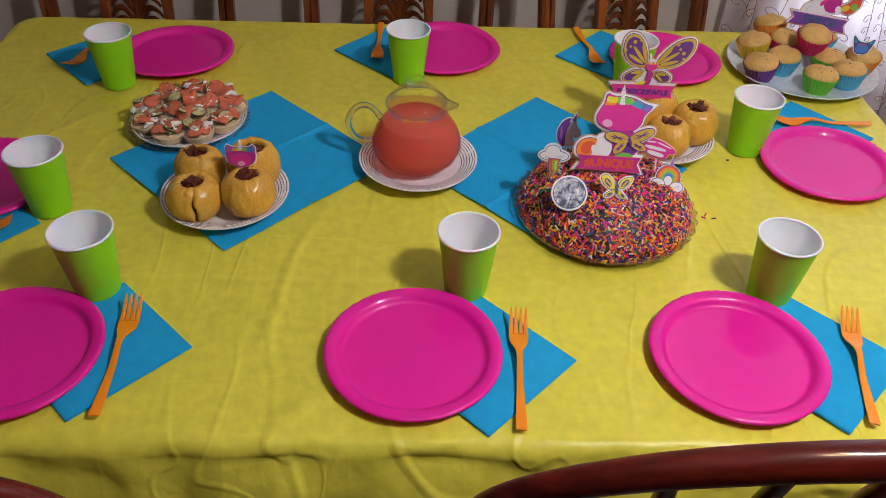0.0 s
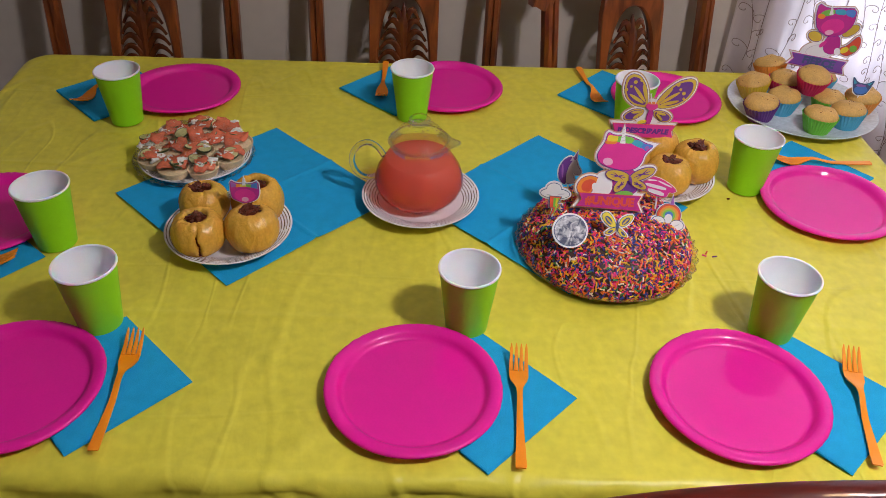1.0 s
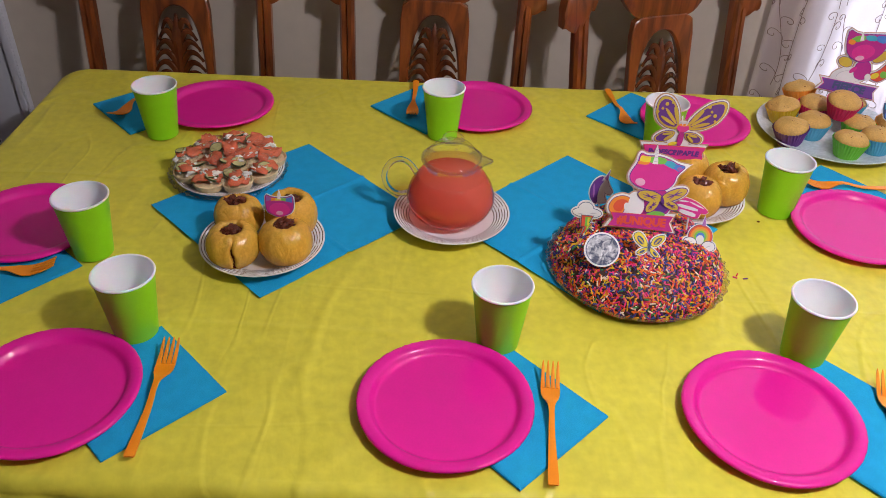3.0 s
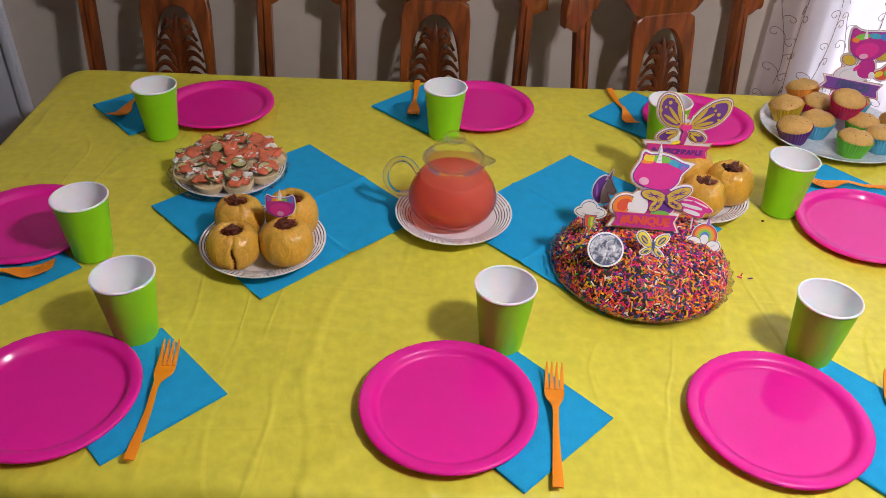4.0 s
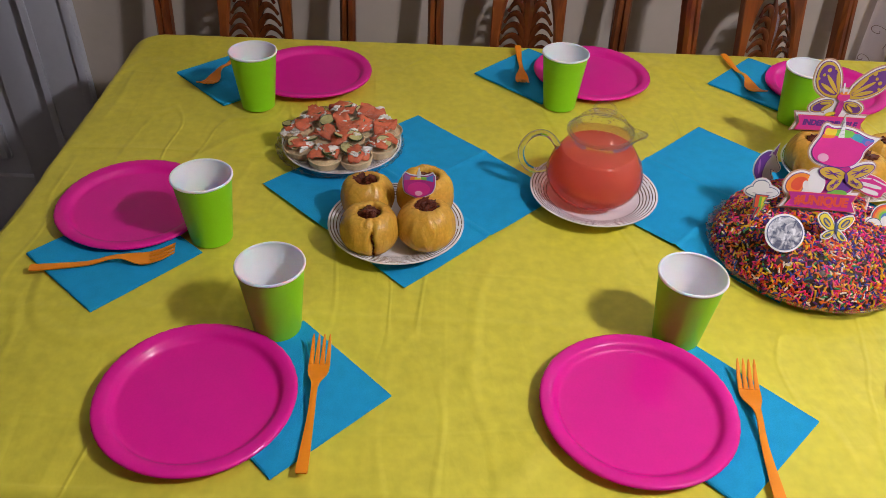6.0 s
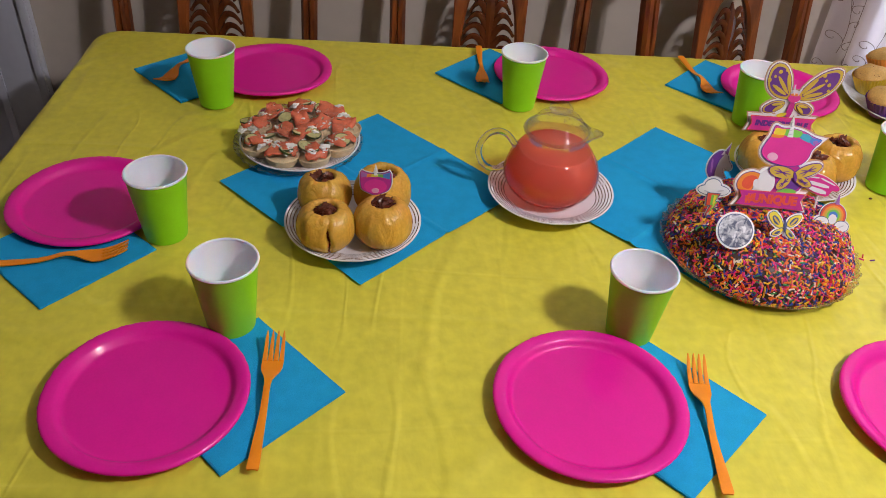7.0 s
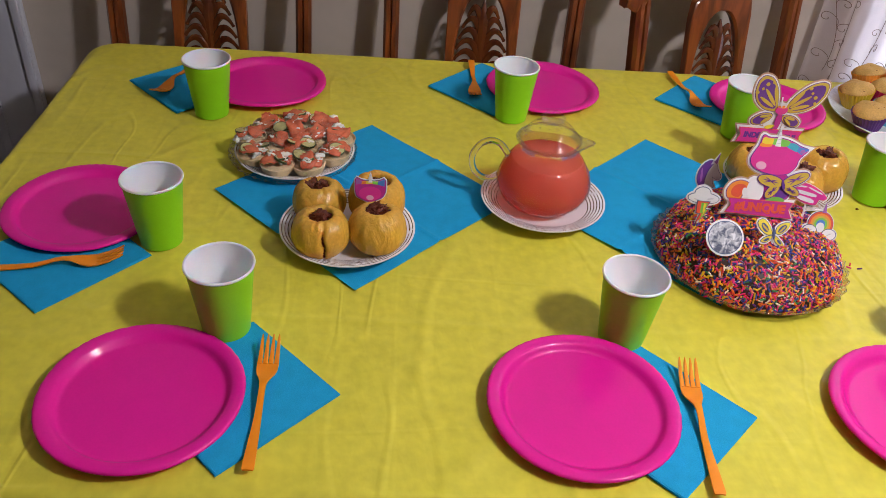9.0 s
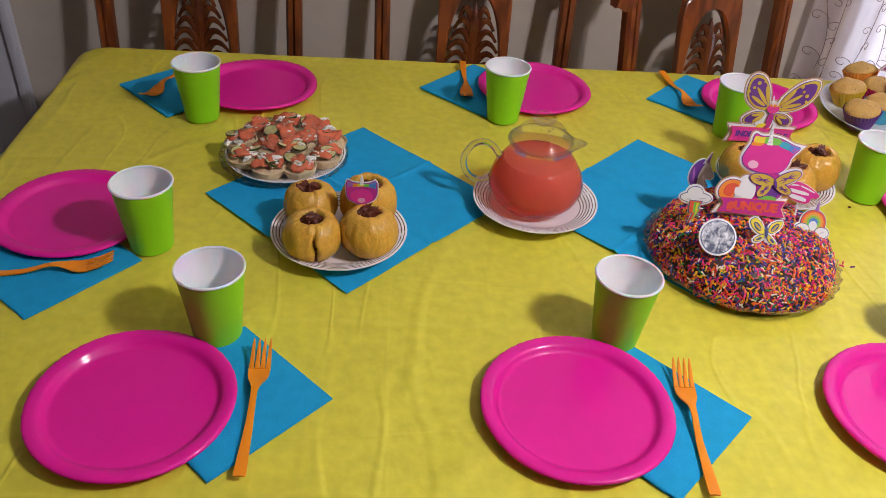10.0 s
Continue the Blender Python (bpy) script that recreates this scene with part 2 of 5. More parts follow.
def tube(path, radii, segs=10, bm=None, flat=1.0, closed=False):
    """A rod along a list of points with a radius at each; flat squeezes it across its second side."""
    bm = bm or bmesh.new()
    pts = [Vector(p) for p in path]
    n = len(pts)
    rings = []
    side = None
    for i, p in enumerate(pts):
        if closed:
            d = (pts[(i + 1) % n] - pts[i - 1]).normalized()
        else:
            d = (pts[min(i + 1, n - 1)] - pts[max(i - 1, 0)]).normalized()
        if side is None:
            side = d.cross(Vector((0, 1, 0)) if abs(d.y) < 0.9 else Vector((1, 0, 0))).normalized()
        side = (side - d * side.dot(d)).normalized()
        up = d.cross(side)
        r = radii[i] if isinstance(radii, (list, tuple)) else radii
        rings.append([bm.verts.new(p + r * (math.cos(a) * side + flat * math.sin(a) * up)) for a in [2 * math.pi * k / segs for k in range(segs)]])
    pairs = list(zip(rings, rings[1:])) + ([(rings[-1], rings[0])] if closed else [])
    for a, b in pairs:
        for k in range(segs):
            bm.faces.new((a[k], a[(k + 1) % segs], b[(k + 1) % segs], b[k]))
    if not closed:
        bm.faces.new(rings[0][::-1])
        bm.faces.new(rings[-1])
    return bm


def slab(points, y0, y1, bm=None, axes="xz"):
    """A flat outline in x and z, made solid from y0 to y1 (or in x and y, from z0 to z1)."""
    bm = bm or bmesh.new()
    if axes == "xz":
        a = [bm.verts.new((x, y0, z)) for x, z in points]
        b = [bm.verts.new((x, y1, z)) for x, z in points]
    else:
        a = [bm.verts.new((x, y, y0)) for x, y in points]
        b = [bm.verts.new((x, y, y1)) for x, y in points]
    bm.faces.new(a)
    bm.faces.new(b[::-1])
    n = len(a)
    for i in range(n):
        bm.faces.new((a[i], b[i], b[(i + 1) % n], a[(i + 1) % n]))
    return bm


def bez(p0, p1, p2, n):
    p0, p1, p2 = Vector(p0), Vector(p1), Vector(p2)
    return [(1 - t) ** 2 * p0 + 2 * t * (1 - t) * p1 + t * t * p2 for t in [i / n for i in range(n + 1)]]


def structure(name, bm, mat, label, category, smooth=40):
    return tagged(part(name, bm, mat, None, "", smooth), label, category, "", "structure")


# ---- room ----
WALL_Y = 1.895
structure("floor", box(-4.2, 2.4, -4.4, 2.3, -0.1, 0.0), FLOOR, "dark stained wooden floor", "floor")
structure("ceiling", box(-4.2, 2.4, -4.4, 2.3, 2.6, 2.7), CEILING, "unseen plain ceiling, greyed to cut bounce light", "ceiling")
# three unseen walls; west and south stand far off for less bounce light
structure("wall_west", box(-4.2, -4.0, -4.2, 2.25, 0, 2.6), WALL, "unseen beige wall, added to close the room", "wall")
structure("wall_east", box(2.2, 2.4, -4.2, 2.25, 0, 2.6), WALL, "unseen beige wall, added to close the room", "wall")
structure("wall_south", box(-4.2, 2.4, -4.4, -4.2, 0, 2.6), WALL, "unseen beige wall, added to close the room", "wall")
WIN = (0.80, 1.85, 0.55, 2.10)
DOOR = (-2.085, -1.232, 2.03)
bm = box(DOOR[1], WIN[0], WALL_Y, WALL_Y + 0.2, 0, 2.6)
box(WIN[0], WIN[1], WALL_Y, WALL_Y + 0.2, 0, WIN[2], bm=bm)
box(WIN[0], WIN[1], WALL_Y, WALL_Y + 0.2, WIN[3], 2.6, bm=bm)
box(WIN[1], 2.2, WALL_Y, WALL_Y + 0.2, 0, 2.6, bm=bm)
box(DOOR[0], DOOR[1], WALL_Y, WALL_Y + 0.2, DOOR[2], 2.6, bm=bm)
box(-4.0, DOOR[0], WALL_Y, WALL_Y + 0.2, 0, 2.6, bm=bm)
structure("wall_north", bm, WALL, "beige painted wall behind the dining chairs", "wall")
# ---- table and cloth ----
TX0, TX1, TY0, TY1 = -0.873, 0.790, 0.575, 1.648
table = thing("dining_table", pose((TX0 + TX1) / 2, (TY0 + TY1) / 2, 0), "large wooden dining table hidden under a yellow cloth", "table")
hx, hy = (TX1 - TX0) / 2, (TY1 - TY0) / 2
part("tabletop", box(-hx + 0.012, hx - 0.012, -hy + 0.012, hy - 0.012, 0.715, 0.752, 0.012), CHAIR_WOOD, table)
for sx in (-1, 1):
    for sy in (-1, 1):
        leg = lathe([(0, 0), (0.030, 0), (0.032, 0.03), (0.024, 0.08), (0.034, 0.30), (0.040, 0.50), (0.030, 0.58), (0.045, 0.60), (0.045, 0.716), (0, 0.716)], 20)
        bmesh.ops.translate(leg, verts=leg.verts, vec=(sx * (hx - 0.13), sy * (hy - 0.13), 0))
        part("leg", leg, CHAIR_WOOD, table)


def edge_point(s, hx, hy, r):
    """The point and outward way at length s along a rectangle with round corners, from the middle of the right side."""
    runs = [(hy - r, "E"), (math.pi * r / 2, "NE"), (2 * (hx - r), "N"), (math.pi * r / 2, "NW"), (2 * (hy - r), "W"), (math.pi * r / 2, "SW"), (2 * (hx - r), "S"), (math.pi * r / 2, "SE"), (hy - r, "E2")]
    corner = {"NE": (1, 1, 0), "NW": (-1, 1, 90), "SW": (-1, -1, 180), "SE": (1, -1, 270)}
    for length, name in runs:
        if s <= length + 1e-9:
            break
        s -= length
    if name in corner:
        cx, cy, a0 = corner[name]
        a = radians(a0) + s / r
        return cx * (hx - r) + r * math.cos(a), cy * (hy - r) + r * math.sin(a), math.cos(a), math.sin(a)
    return {"E": (hx, s, 1, 0), "N": (hx - r - s, hy, 0, 1), "W": (-hx, hy - r - s, -1, 0), "S": (-hx + r + s, -hy, 0, -1), "E2": (hx, -hy + r + s, 1, 0)}[name]


def tablecloth():
    bm = bmesh.new()
    r, n = 0.055, 900
    total = 2 * (2 * hy - 2 * r) + 2 * (2 * hx - 2 * r) + 2 * math.pi * r
    border = [edge_point(total * i / n, hx, hy, r) for i in range(n)]
    rings = []
    lip = 0.020
    inner = [k / 130 for k in range(1, 131)]
    centre = bm.verts.new((0, 0, 0))
    for f in inner:
        ring = []
        for x, y, nx, ny in border:
            px, py = (x - nx * lip) * f, (y - ny * lip) * f
            soft = noise.noise((px * 5, py * 2.2, 3.1)) * 0.0012 + noise.noise((px * 14, py * 6, 7.7)) * 0.0006
            for at, axis in ((-0.30, px), (0.02, px), (0.33, px), (-0.27, py), (0.10, py)):
                soft += 0.0008 * math.exp(-((axis - at - 0.012 * noise.noise((px * 2, py * 2, 1))) / 0.0050) ** 2)
            if f > 0.80:
                soft += (f - 0.80) * 0.014 * (noise.noise((px * 11, py * 5, 5)) - 0.2)
            ring.append(bm.verts.new((px, py, min(soft, 0.0014) - 0.0016)))
        rings.append(ring)
    drop = [(-lip * (1 - math.sin(a)), -lip * (1 - math.cos(a))) for a in [radians(d) for d in (12, 24, 36, 48, 60, 72, 81, 90)]] + [(0.0, -lip - 0.285 * k / 44) for k in range(1, 45)]
    for out, down in drop:
        ring = []
        for i, (x, y, nx, ny) in enumerate(border):
            s = total * i / n
            deep = max(0.0, -down - lip) / 0.285
            fold = 0.026 * deep ** 0.7 * ((1 - 2 * abs(math.sin(s * 8.5 + 1.6 * math.sin(s * 3.1)))) + 0.5 * (1 - 2 * abs(math.sin(s * 19 + 1.7))))
            fold += 0.012 * min(1, deep * 3) * noise.noise((s * 9, down * 8, 2)) + 0.017 * (abs(noise.noise((s * 7 + down * 6, down * 9 - s * 2, 4))) - 0.25) * min(1, (-down) / lip) + 0.0035 * noise.noise((s * 24, down * 16, 4)) * min(1, -down / lip)
            z = down + 0.004 * noise.noise((s * 12, 0, 9)) * min(1, -down / lip)
            ring.append(bm.verts.new((x + nx * (out + max(fold, -0.006) + 0.006 * deep), y + ny * (out + max(fold, -0.006) + 0.006 * deep + 0.075 * deep ** 0.8 * max(0.0, -ny)), z - 0.0016)))
        rings.append(ring)
    for i in range(n):
        bm.faces.new((centre, rings[0][i], rings[0][(i + 1) % n]))
    for a, b in zip(rings, rings[1:]):
        for i in range(n):
            bm.faces.new((a[i], b[i], b[(i + 1) % n], a[(i + 1) % n]))
    ob = part("tablecloth", bm, YELLOW, None, "", 60)
    ob.location = ((TX0 + TX1) / 2, (TY0 + TY1) / 2, TOP)
    return tagged(ob, "creased bright yellow plastic tablecloth spread over the table", "tablecloth")


tablecloth()

# ---- napkins ----
SIDE = 0.160


def folded_napkin():
    t = thing("folded_napkin", pose(0, 0, 0), "folded turquoise paper napkin on the yellow cloth", "napkin", "place napkins")
    for k in range(4):
        h = SIDE / 2 - 0.0006 * k * (1 if k % 2 else 0.4)
        bm = bmesh.new()
        n = 12
        grid = [[bm.verts.new((-h + 2 * h * i / n + 0.0008 * noise.noise((i, j, k + 3.0)) * (i in (0, n)), -h + 2 * h * j / n + 0.0008 * noise.noise((i, j, k + 9.0)) * (j in (0, n)),
                 0.0004 + 0.00075 * k + 0.0003 * noise.noise((i * 0.6, j * 0.6, k * 0.1)))) for j in range(n + 1)] for i in range(n + 1)]
        for i in range(n):
            for j in range(n):
                bm.faces.new((grid[i][j], grid[i + 1][j], grid[i + 1][j + 1], grid[i][j + 1]))
        res = bmesh.ops.extrude_face_region(bm, geom=bm.faces[:])
        bmesh.ops.translate(bm, verts=[v for v in res["geom"] if isinstance(v, bmesh.types.BMVert)], vec=(0, 0, 0.0006))
        part("paper_layer", bm, BLUE, t)
    return t


NAPKINS = [(-0.430, 0.7205, 45), (0.035, 0.7045, 45), (0.444, 0.711, 44), (-0.695, 0.948, 49), (-0.642, 1.463, 44), (-0.102, 1.511, 47), (0.331, 1.506, 47), (0.622, 1.229, 40)]
first = folded_napkin()
first.matrix_basis = pose(NAPKINS[0][0], NAPKINS[0][1], TOP, 0, 0, NAPKINS[0][2])
for x, y, a in NAPKINS[1:]:
    copy_thing(first, pose(x, y, TOP, 0, 0, a))


def open_napkin(x, y, a):
    bm = bmesh.new()
    h, n = 0.1565, 90
    grid = []
    for i in range(n + 1):
        row = []
        for j in range(n + 1):
            u, v = -1 + 2 * i / n, -1 + 2 * j / n
            z = 0.0012 + 0.0022 * (1 - abs(u)) ** 3 + 0.0014 * (1 - abs(v)) ** 3 + 0.0024 * math.exp(-(u / 0.022) ** 2) + 0.0024 * math.exp(-(v / 0.022) ** 2) + 0.0010 * noise.noise((u * 2, v * 2, x)) + 0.0003 * noise.noise((u * 9, v * 9, x))
            row.append(bm.verts.new((u * h, v * h, max(z, 0.0004))))
        grid.append(row)
    for i in range(n):
        for j in range(n):
            bm.faces.new((grid[i][j], grid[i + 1][j], grid[i + 1][j + 1], grid[i][j + 1]))
    res = bmesh.ops.extrude_face_region(bm, geom=bm.faces[:])
    bmesh.ops.translate(bm, verts=[v for v in res["geom"] if isinstance(v, bmesh.types.BMVert)], vec=(0, 0, 0.0006))
    ob = part("open_napkin", bm, BLUE, None, "", 70)
    ob.matrix_basis = pose(x, y, TOP, 0, 0, a)
    return tagged(ob, "large turquoise paper napkin opened flat under the serving plates", "napkin", "opened napkins")


open_napkin(-0.3125, 1.121, 45)
open_napkin(0.164, 1.117, 45)

# ---- party plates ----


def crimp(a, r, z):
    k = max(0.0, (r - 0.090) / 0.018)
    return r + 0.00025 * k * math.sin(a * 47 + 2 * math.sin(a * 5)), z + 0.00025 * k * math.sin(a * 47 + 2 * math.sin(a * 5)) + 0.0012 * k * math.sin(a * 3 + 1)


def party_plate():
    t = thing("party_plate", pose(0, 0, 0), "round hot pink paper plate with a raised rim", "plate", "pink plates")
    up = [(0, 0.0030), (0.040, 0.0028), (0.082, 0.0026), (0.085, 0.0029), (0.0875, 0.0045), (0.0898, 0.0080), (0.0918, 0.0112), (0.0945, 0.0133), (0.0990, 0.0146), (0.1035, 0.0150), (0.1058, 0.01465), (0.1072, 0.0138), (0.1080, 0.0126), (0.1083, 0.0110), (0.1080, 0.0098)]
    low = [(0.1066, 0.0104), (0.099, 0.0128), (0.094, 0.0112), (0.0905, 0.0072), (0.087, 0.0026), (0.084, 0.0006), (0, 0.0006)]
    up, low = [(r * 0.992, z * 0.8) for r, z in up], [(r * 0.992, z * 0.8) for r, z in low]
    part("plate_body", lathe(up + low, 120, wave=crimp), PINK, t)
    return t


PLATES = [(-0.527, 0.697), (-0.0515, 0.703), (0.343, 0.703), (-0.699, 1.042), (-0.512, 1.465), (0.000, 1.503), (0.428, 1.480), (0.615, 1.124)]
plate = party_plate()
for k, (x, y) in enumerate(PLATES):
    m = pose(x + 0.002, y + 0.0075, TOP + 0.0028, 0.5 * math.sin(k * 2.1), 0.6 * math.cos(k * 1.7), 37 * k)
    if k == 0:
        plate.matrix_basis = m
    else:
        copy_thing(plate, m)

# ---- paper cups ----


def paper_cup():
    t = thing("paper_cup", pose(0, 0, 0), "lime green paper cup, white inside", "cup", "green cups")
    part("cup_wall", lathe([(0.0262, 0.002), (0.0262, 0.0), (0.0275, 0.0), (0.0278, 0.003), (0.0382, 0.0955), (0.0378, 0.0955)], 56), GREEN, t)
    part("cup_lining", lathe([(0, 0.006), (0.0262, 0.006), (0.0268, 0.008), (0.0374, 0.0965)], 56), WHITE_PAPER, t, "white paper lining")
    part("rolled_rim", lathe([(0.0384 + 0.0016 * math.cos(a), 0.0975 + 0.0018 * math.sin(a)) for a in [2 * math.pi * k / 10 for k in range(11)]], 56), WHITE_PAPER, t, "rolled white rim")
    return t


CUPS = [(-0.459, 0.8215), (0.0175, 0.830), (0.423, 0.828), (-0.578, 0.992), (-0.586, 1.360), (-0.068, 1.399), (0.337, 1.376), (0.496, 1.181)]
cup = paper_cup()
for k, (x, y) in enumerate(CUPS):
    m = pose(x, y, TOP + 0.001, 0, 0, 51 * k)
    if k == 0:
        cup.matrix_basis = m
    else:
        copy_thing(cup, m)

# ---- forks ----


def plastic_fork():
    """Lies along y with its tines towards +y, its middle at the origin."""
    t = thing("plastic_fork", pose(0, 0, 0), "orange plastic fork lying on a napkin", "fork", "orange forks")

    def lift(y):
        return 0.0030 + 0.0085 * math.exp(-((y - 0.016) / 0.024) ** 2) + 0.0015 * max(0.0, -y / 0.09) + 0.0150 * max(0.0, (y - 0.045) / 0.045) ** 1.6

    def strip(line):
        bm = bmesh.new()
        rows = []
        for y, x0, x1 in line:
            z = lift(y)
            mid = (x0 + x1) / 2
            dish = 0.0012 if (x1 - x0) > 0.012 else -0.0004
            rows.append([bm.verts.new((x0, y, z + 0.0008)), bm.verts.new((mid, y, z - dish + 0.0012)), bm.verts.new((x1, y, z + 0.0008)), bm.verts.new((x1, y, z - 0.0010)), bm.verts.new((mid, y, z - dish - 0.0008)), bm.verts.new((x0, y, z - 0.0010))])
        for a, b in zip(rows, rows[1:]):
            for k in range(6):
                bm.faces.new((a[k], a[(k + 1) % 6], b[(k + 1) % 6], b[k]))
        bm.faces.new(rows[0])
        bm.faces.new(rows[-1][::-1])
        bmesh.ops.recalc_face_normals(bm, faces=bm.faces)
        return bm

    handle = [(-0.090, -0.0052, 0.0052), (-0.088, -0.0062, 0.0062), (-0.070, -0.0058, 0.0058), (-0.040, -0.0046, 0.0046), (-0.020, -0.0039, 0.0039), (-0.005, -0.0036, 0.0036), (0.006, -0.0034, 0.0034), (0.016, -0.0035, 0.0035), (0.024, -0.0045, 0.0045), (0.031, -0.0070, 0.0070), (0.038, -0.0100, 0.0100), (0.046, -0.0117, 0.0117), (0.056, -0.0120, 0.0120)]
    part("handle", strip(handle), ORANGE, t, smooth=55)
    for k in range(4):
        c = -0.0093 + 0.0062 * k
        part("tine", strip([(0.0555, c - 0.0027, c + 0.0027), (0.070, c - 0.0022, c + 0.0022), (0.084, c - 0.0016, c + 0.0016), (0.090, c - 0.0006, c + 0.0006)]), ORANGE, t, smooth=55)
    return t


FORKS = [(-0.400, 0.806, -0.398, 0.622), (0.083, 0.791, 0.072, 0.606), (0.511, 0.801, 0.472, 0.615), (-0.610, 0.952, -0.785, 0.918), (-0.688, 1.405, -0.650, 1.580), (-0.128, 1.455, -0.127, 1.632), (0.298, 1.455, 0.277, 1.630), (0.568, 1.272, 0.742, 1.272)]
fork = plastic_fork()
for k, (hx_, hy_, ex, ey) in enumerate(FORKS):
    a = math.degrees(math.atan2(hy_ - ey, hx_ - ex)) - 90
    m = pose((hx_ + ex) / 2 - 0.001, (hy_ + ey) / 2 - 0.0130, TOP + 0.0032, 0, 0, a)
    if k == 0:
        fork.matrix_basis = m
    else:
        copy_thing(fork, m)
# ---- door and window of the far wall ----
door = thing("door_1", pose(DOOR[1], WALL_Y, 0), "white painted panel door with a wide casing, closed", "door", "", "structure")
w = DOOR[1] - DOOR[0]
y0, y1 = -0.002, 0.038
part("stile", box(-0.105, -0.003, y0, y1, 0.012, 2.02, 0.003), DOOR_PAINT, door)
part("stile", box(-w + 0.003, -w + 0.105, y0, y1, 0.012, 2.02, 0.003), DOOR_PAINT, door)
for z0, z1 in ((0.012, 0.225), (0.93, 1.09), (1.90, 2.02)):
    part("rail", box(-w + 0.105, -0.105, y0, y1, z0, z1, 0.003), DOOR_PAINT, door)
part("rail", box(-w / 2 - 0.05, -w / 2 + 0.05, y0, y1, 0.225, 1.90, 0.003), DOOR_PAINT, door)
for x0, x1 in ((-w + 0.105, -w / 2 - 0.05), (-w / 2 + 0.05, -0.105)):
    for z0, z1 in ((0.225, 0.93), (1.09, 1.90)):
        bm = box(x0, x1, y0 + 0.016, y1 - 0.01, z0, z1)
        box(x0 + 0.045, x1 - 0.045, y0 + 0.005, y0 + 0.018, z0 + 0.045, z1 - 0.045, 0.010, 1, bm=bm)
        part("panel", bm, DOOR_PAINT, door)
bm = box(0.0, 0.118, -0.022, 0.0, 0, 2.15, 0.005)
box(-0.0, 0.018, -0.026, -0.022, 0, 2.02, 0.001, 1, bm=bm)
box(0.098, 0.118, -0.032, -0.022, 0, 2.15, 0.004, 2, bm=bm)
part("casing", bm, DOOR_PAINT, door)
part("casing", box(-w - 0.125, -w, -0.022, 0.0, 0, 2.15, 0.005), DOOR_PAINT, door)
part("casing", box(-w, 0.0, -0.022, 0.0, 2.03, 2.15, 0.005), DOOR_PAINT, door)
# unseen panel, added to close the opening at the back of the door
structure("door_backing", box(DOOR[0] - 0.02, DOOR[1] + 0.02, WALL_Y + 0.22, WALL_Y + 0.25, -0.05, 2.1), WALL, "unseen added panel closing the opening behind the door", "wall")

GLASS_PANE = thin_glass("window_glass")
window = thing("window_1", pose((WIN[0] + WIN[1]) / 2, WALL_Y + 0.11, 0), "white framed window behind a sheer curtain", "window", "", "structure")
ww = (WIN[1] - WIN[0]) / 2
for x0, x1, z0, z1 in ((-ww, -ww + 0.05, WIN[2], WIN[3]), (ww - 0.05, ww, WIN[2], WIN[3]), (-ww + 0.05, ww - 0.05, WIN[2], WIN[2] + 0.06), (-ww + 0.05, ww - 0.05, WIN[3] - 0.05, WIN[3]), (-ww + 0.05, ww - 0.05, 1.30, 1.345)):
    part("window_frame", box(x0, x1, -0.03, 0.03, z0, z1, 0.004), DOOR_PAINT, window)
for z0, z1 in ((WIN[2] + 0.06, 1.30), (1.345, WIN[3] - 0.05)):
    pane = part("pane", box(-ww + 0.05, ww - 0.05, -0.003, 0.003, z0, z1), GLASS_PANE, window)
    pane.visible_shadow = False
part("window_sill", box(-ww, ww, -0.105, -0.032, WIN[2] - 0.002, WIN[2] + 0.025, 0.006), DOOR_PAINT, window)

outside = bpy.data.materials.new("overcast_daylight")
outside.use_nodes = True
nt = outside.node_tree
nt.nodes.clear()
em, out = nt.nodes.new("ShaderNodeEmission"), nt.nodes.new("ShaderNodeOutputMaterial")
em.inputs["Color"].default_value, em.inputs["Strength"].default_value = (0.82, 0.83, 1.0, 1), 5.4
nt.links.new(em.outputs[0], out.inputs["Surface"])
structure("backdrop", box(-0.6, 3.6, 3.4, 3.42, -0.5, 3.4), outside, "bright overcast daylight outside the window", "backdrop")

# ---- sheer curtain ----
SHEER = bpy.data.materials.new("sheer_white_voile")
SHEER.use_nodes = True
nt = SHEER.node_tree
nt.nodes.clear()
out = nt.nodes.new("ShaderNodeOutputMaterial")
dif, trl, trp = nt.nodes.new("ShaderNodeBsdfDiffuse"), nt.nodes.new("ShaderNodeBsdfTranslucent"), nt.nodes.new("ShaderNodeBsdfTransparent")
dif.inputs["Color"].default_value, trl.inputs["Color"].default_value = (0.74, 0.63, 0.60, 1), (0.84, 0.80, 0.84, 1)
m1, m2 = nt.nodes.new("ShaderNodeMixShader"), nt.nodes.new("ShaderNodeMixShader")
co, weave = nt.nodes.new("ShaderNodeTexCoord"), nt.nodes.new("ShaderNodeTexNoise")
weave.inputs["Scale"].default_value, weave.inputs["Detail"].default_value = 300, 2
mp = nt.nodes.new("ShaderNodeMapRange")
mp.inputs["To Min"].default_value, mp.inputs["To Max"].default_value = 0.02, 0.10
m1.inputs[0].default_value = 0.52
for a, b in ((co.outputs["Object"], weave.inputs["Vector"]), (weave.outputs[0], mp.inputs[0]), (dif.outputs[0], m1.inputs[1]), (trl.outputs[0], m1.inputs[2]), (mp.outputs[0], m2.inputs[0]), (m1.outputs[0], m2.inputs[1]), (trp.outputs[0], m2.inputs[2]), (m2.outputs[0], out.inputs["Surface"])):
    nt.links.new(a, b)
THREAD = material("taupe_thread", (0.22, 0.15, 0.13), 0.6, vary=0.1, scale=60)
CUR_X0, CUR_X1 = 0.668, 1.95


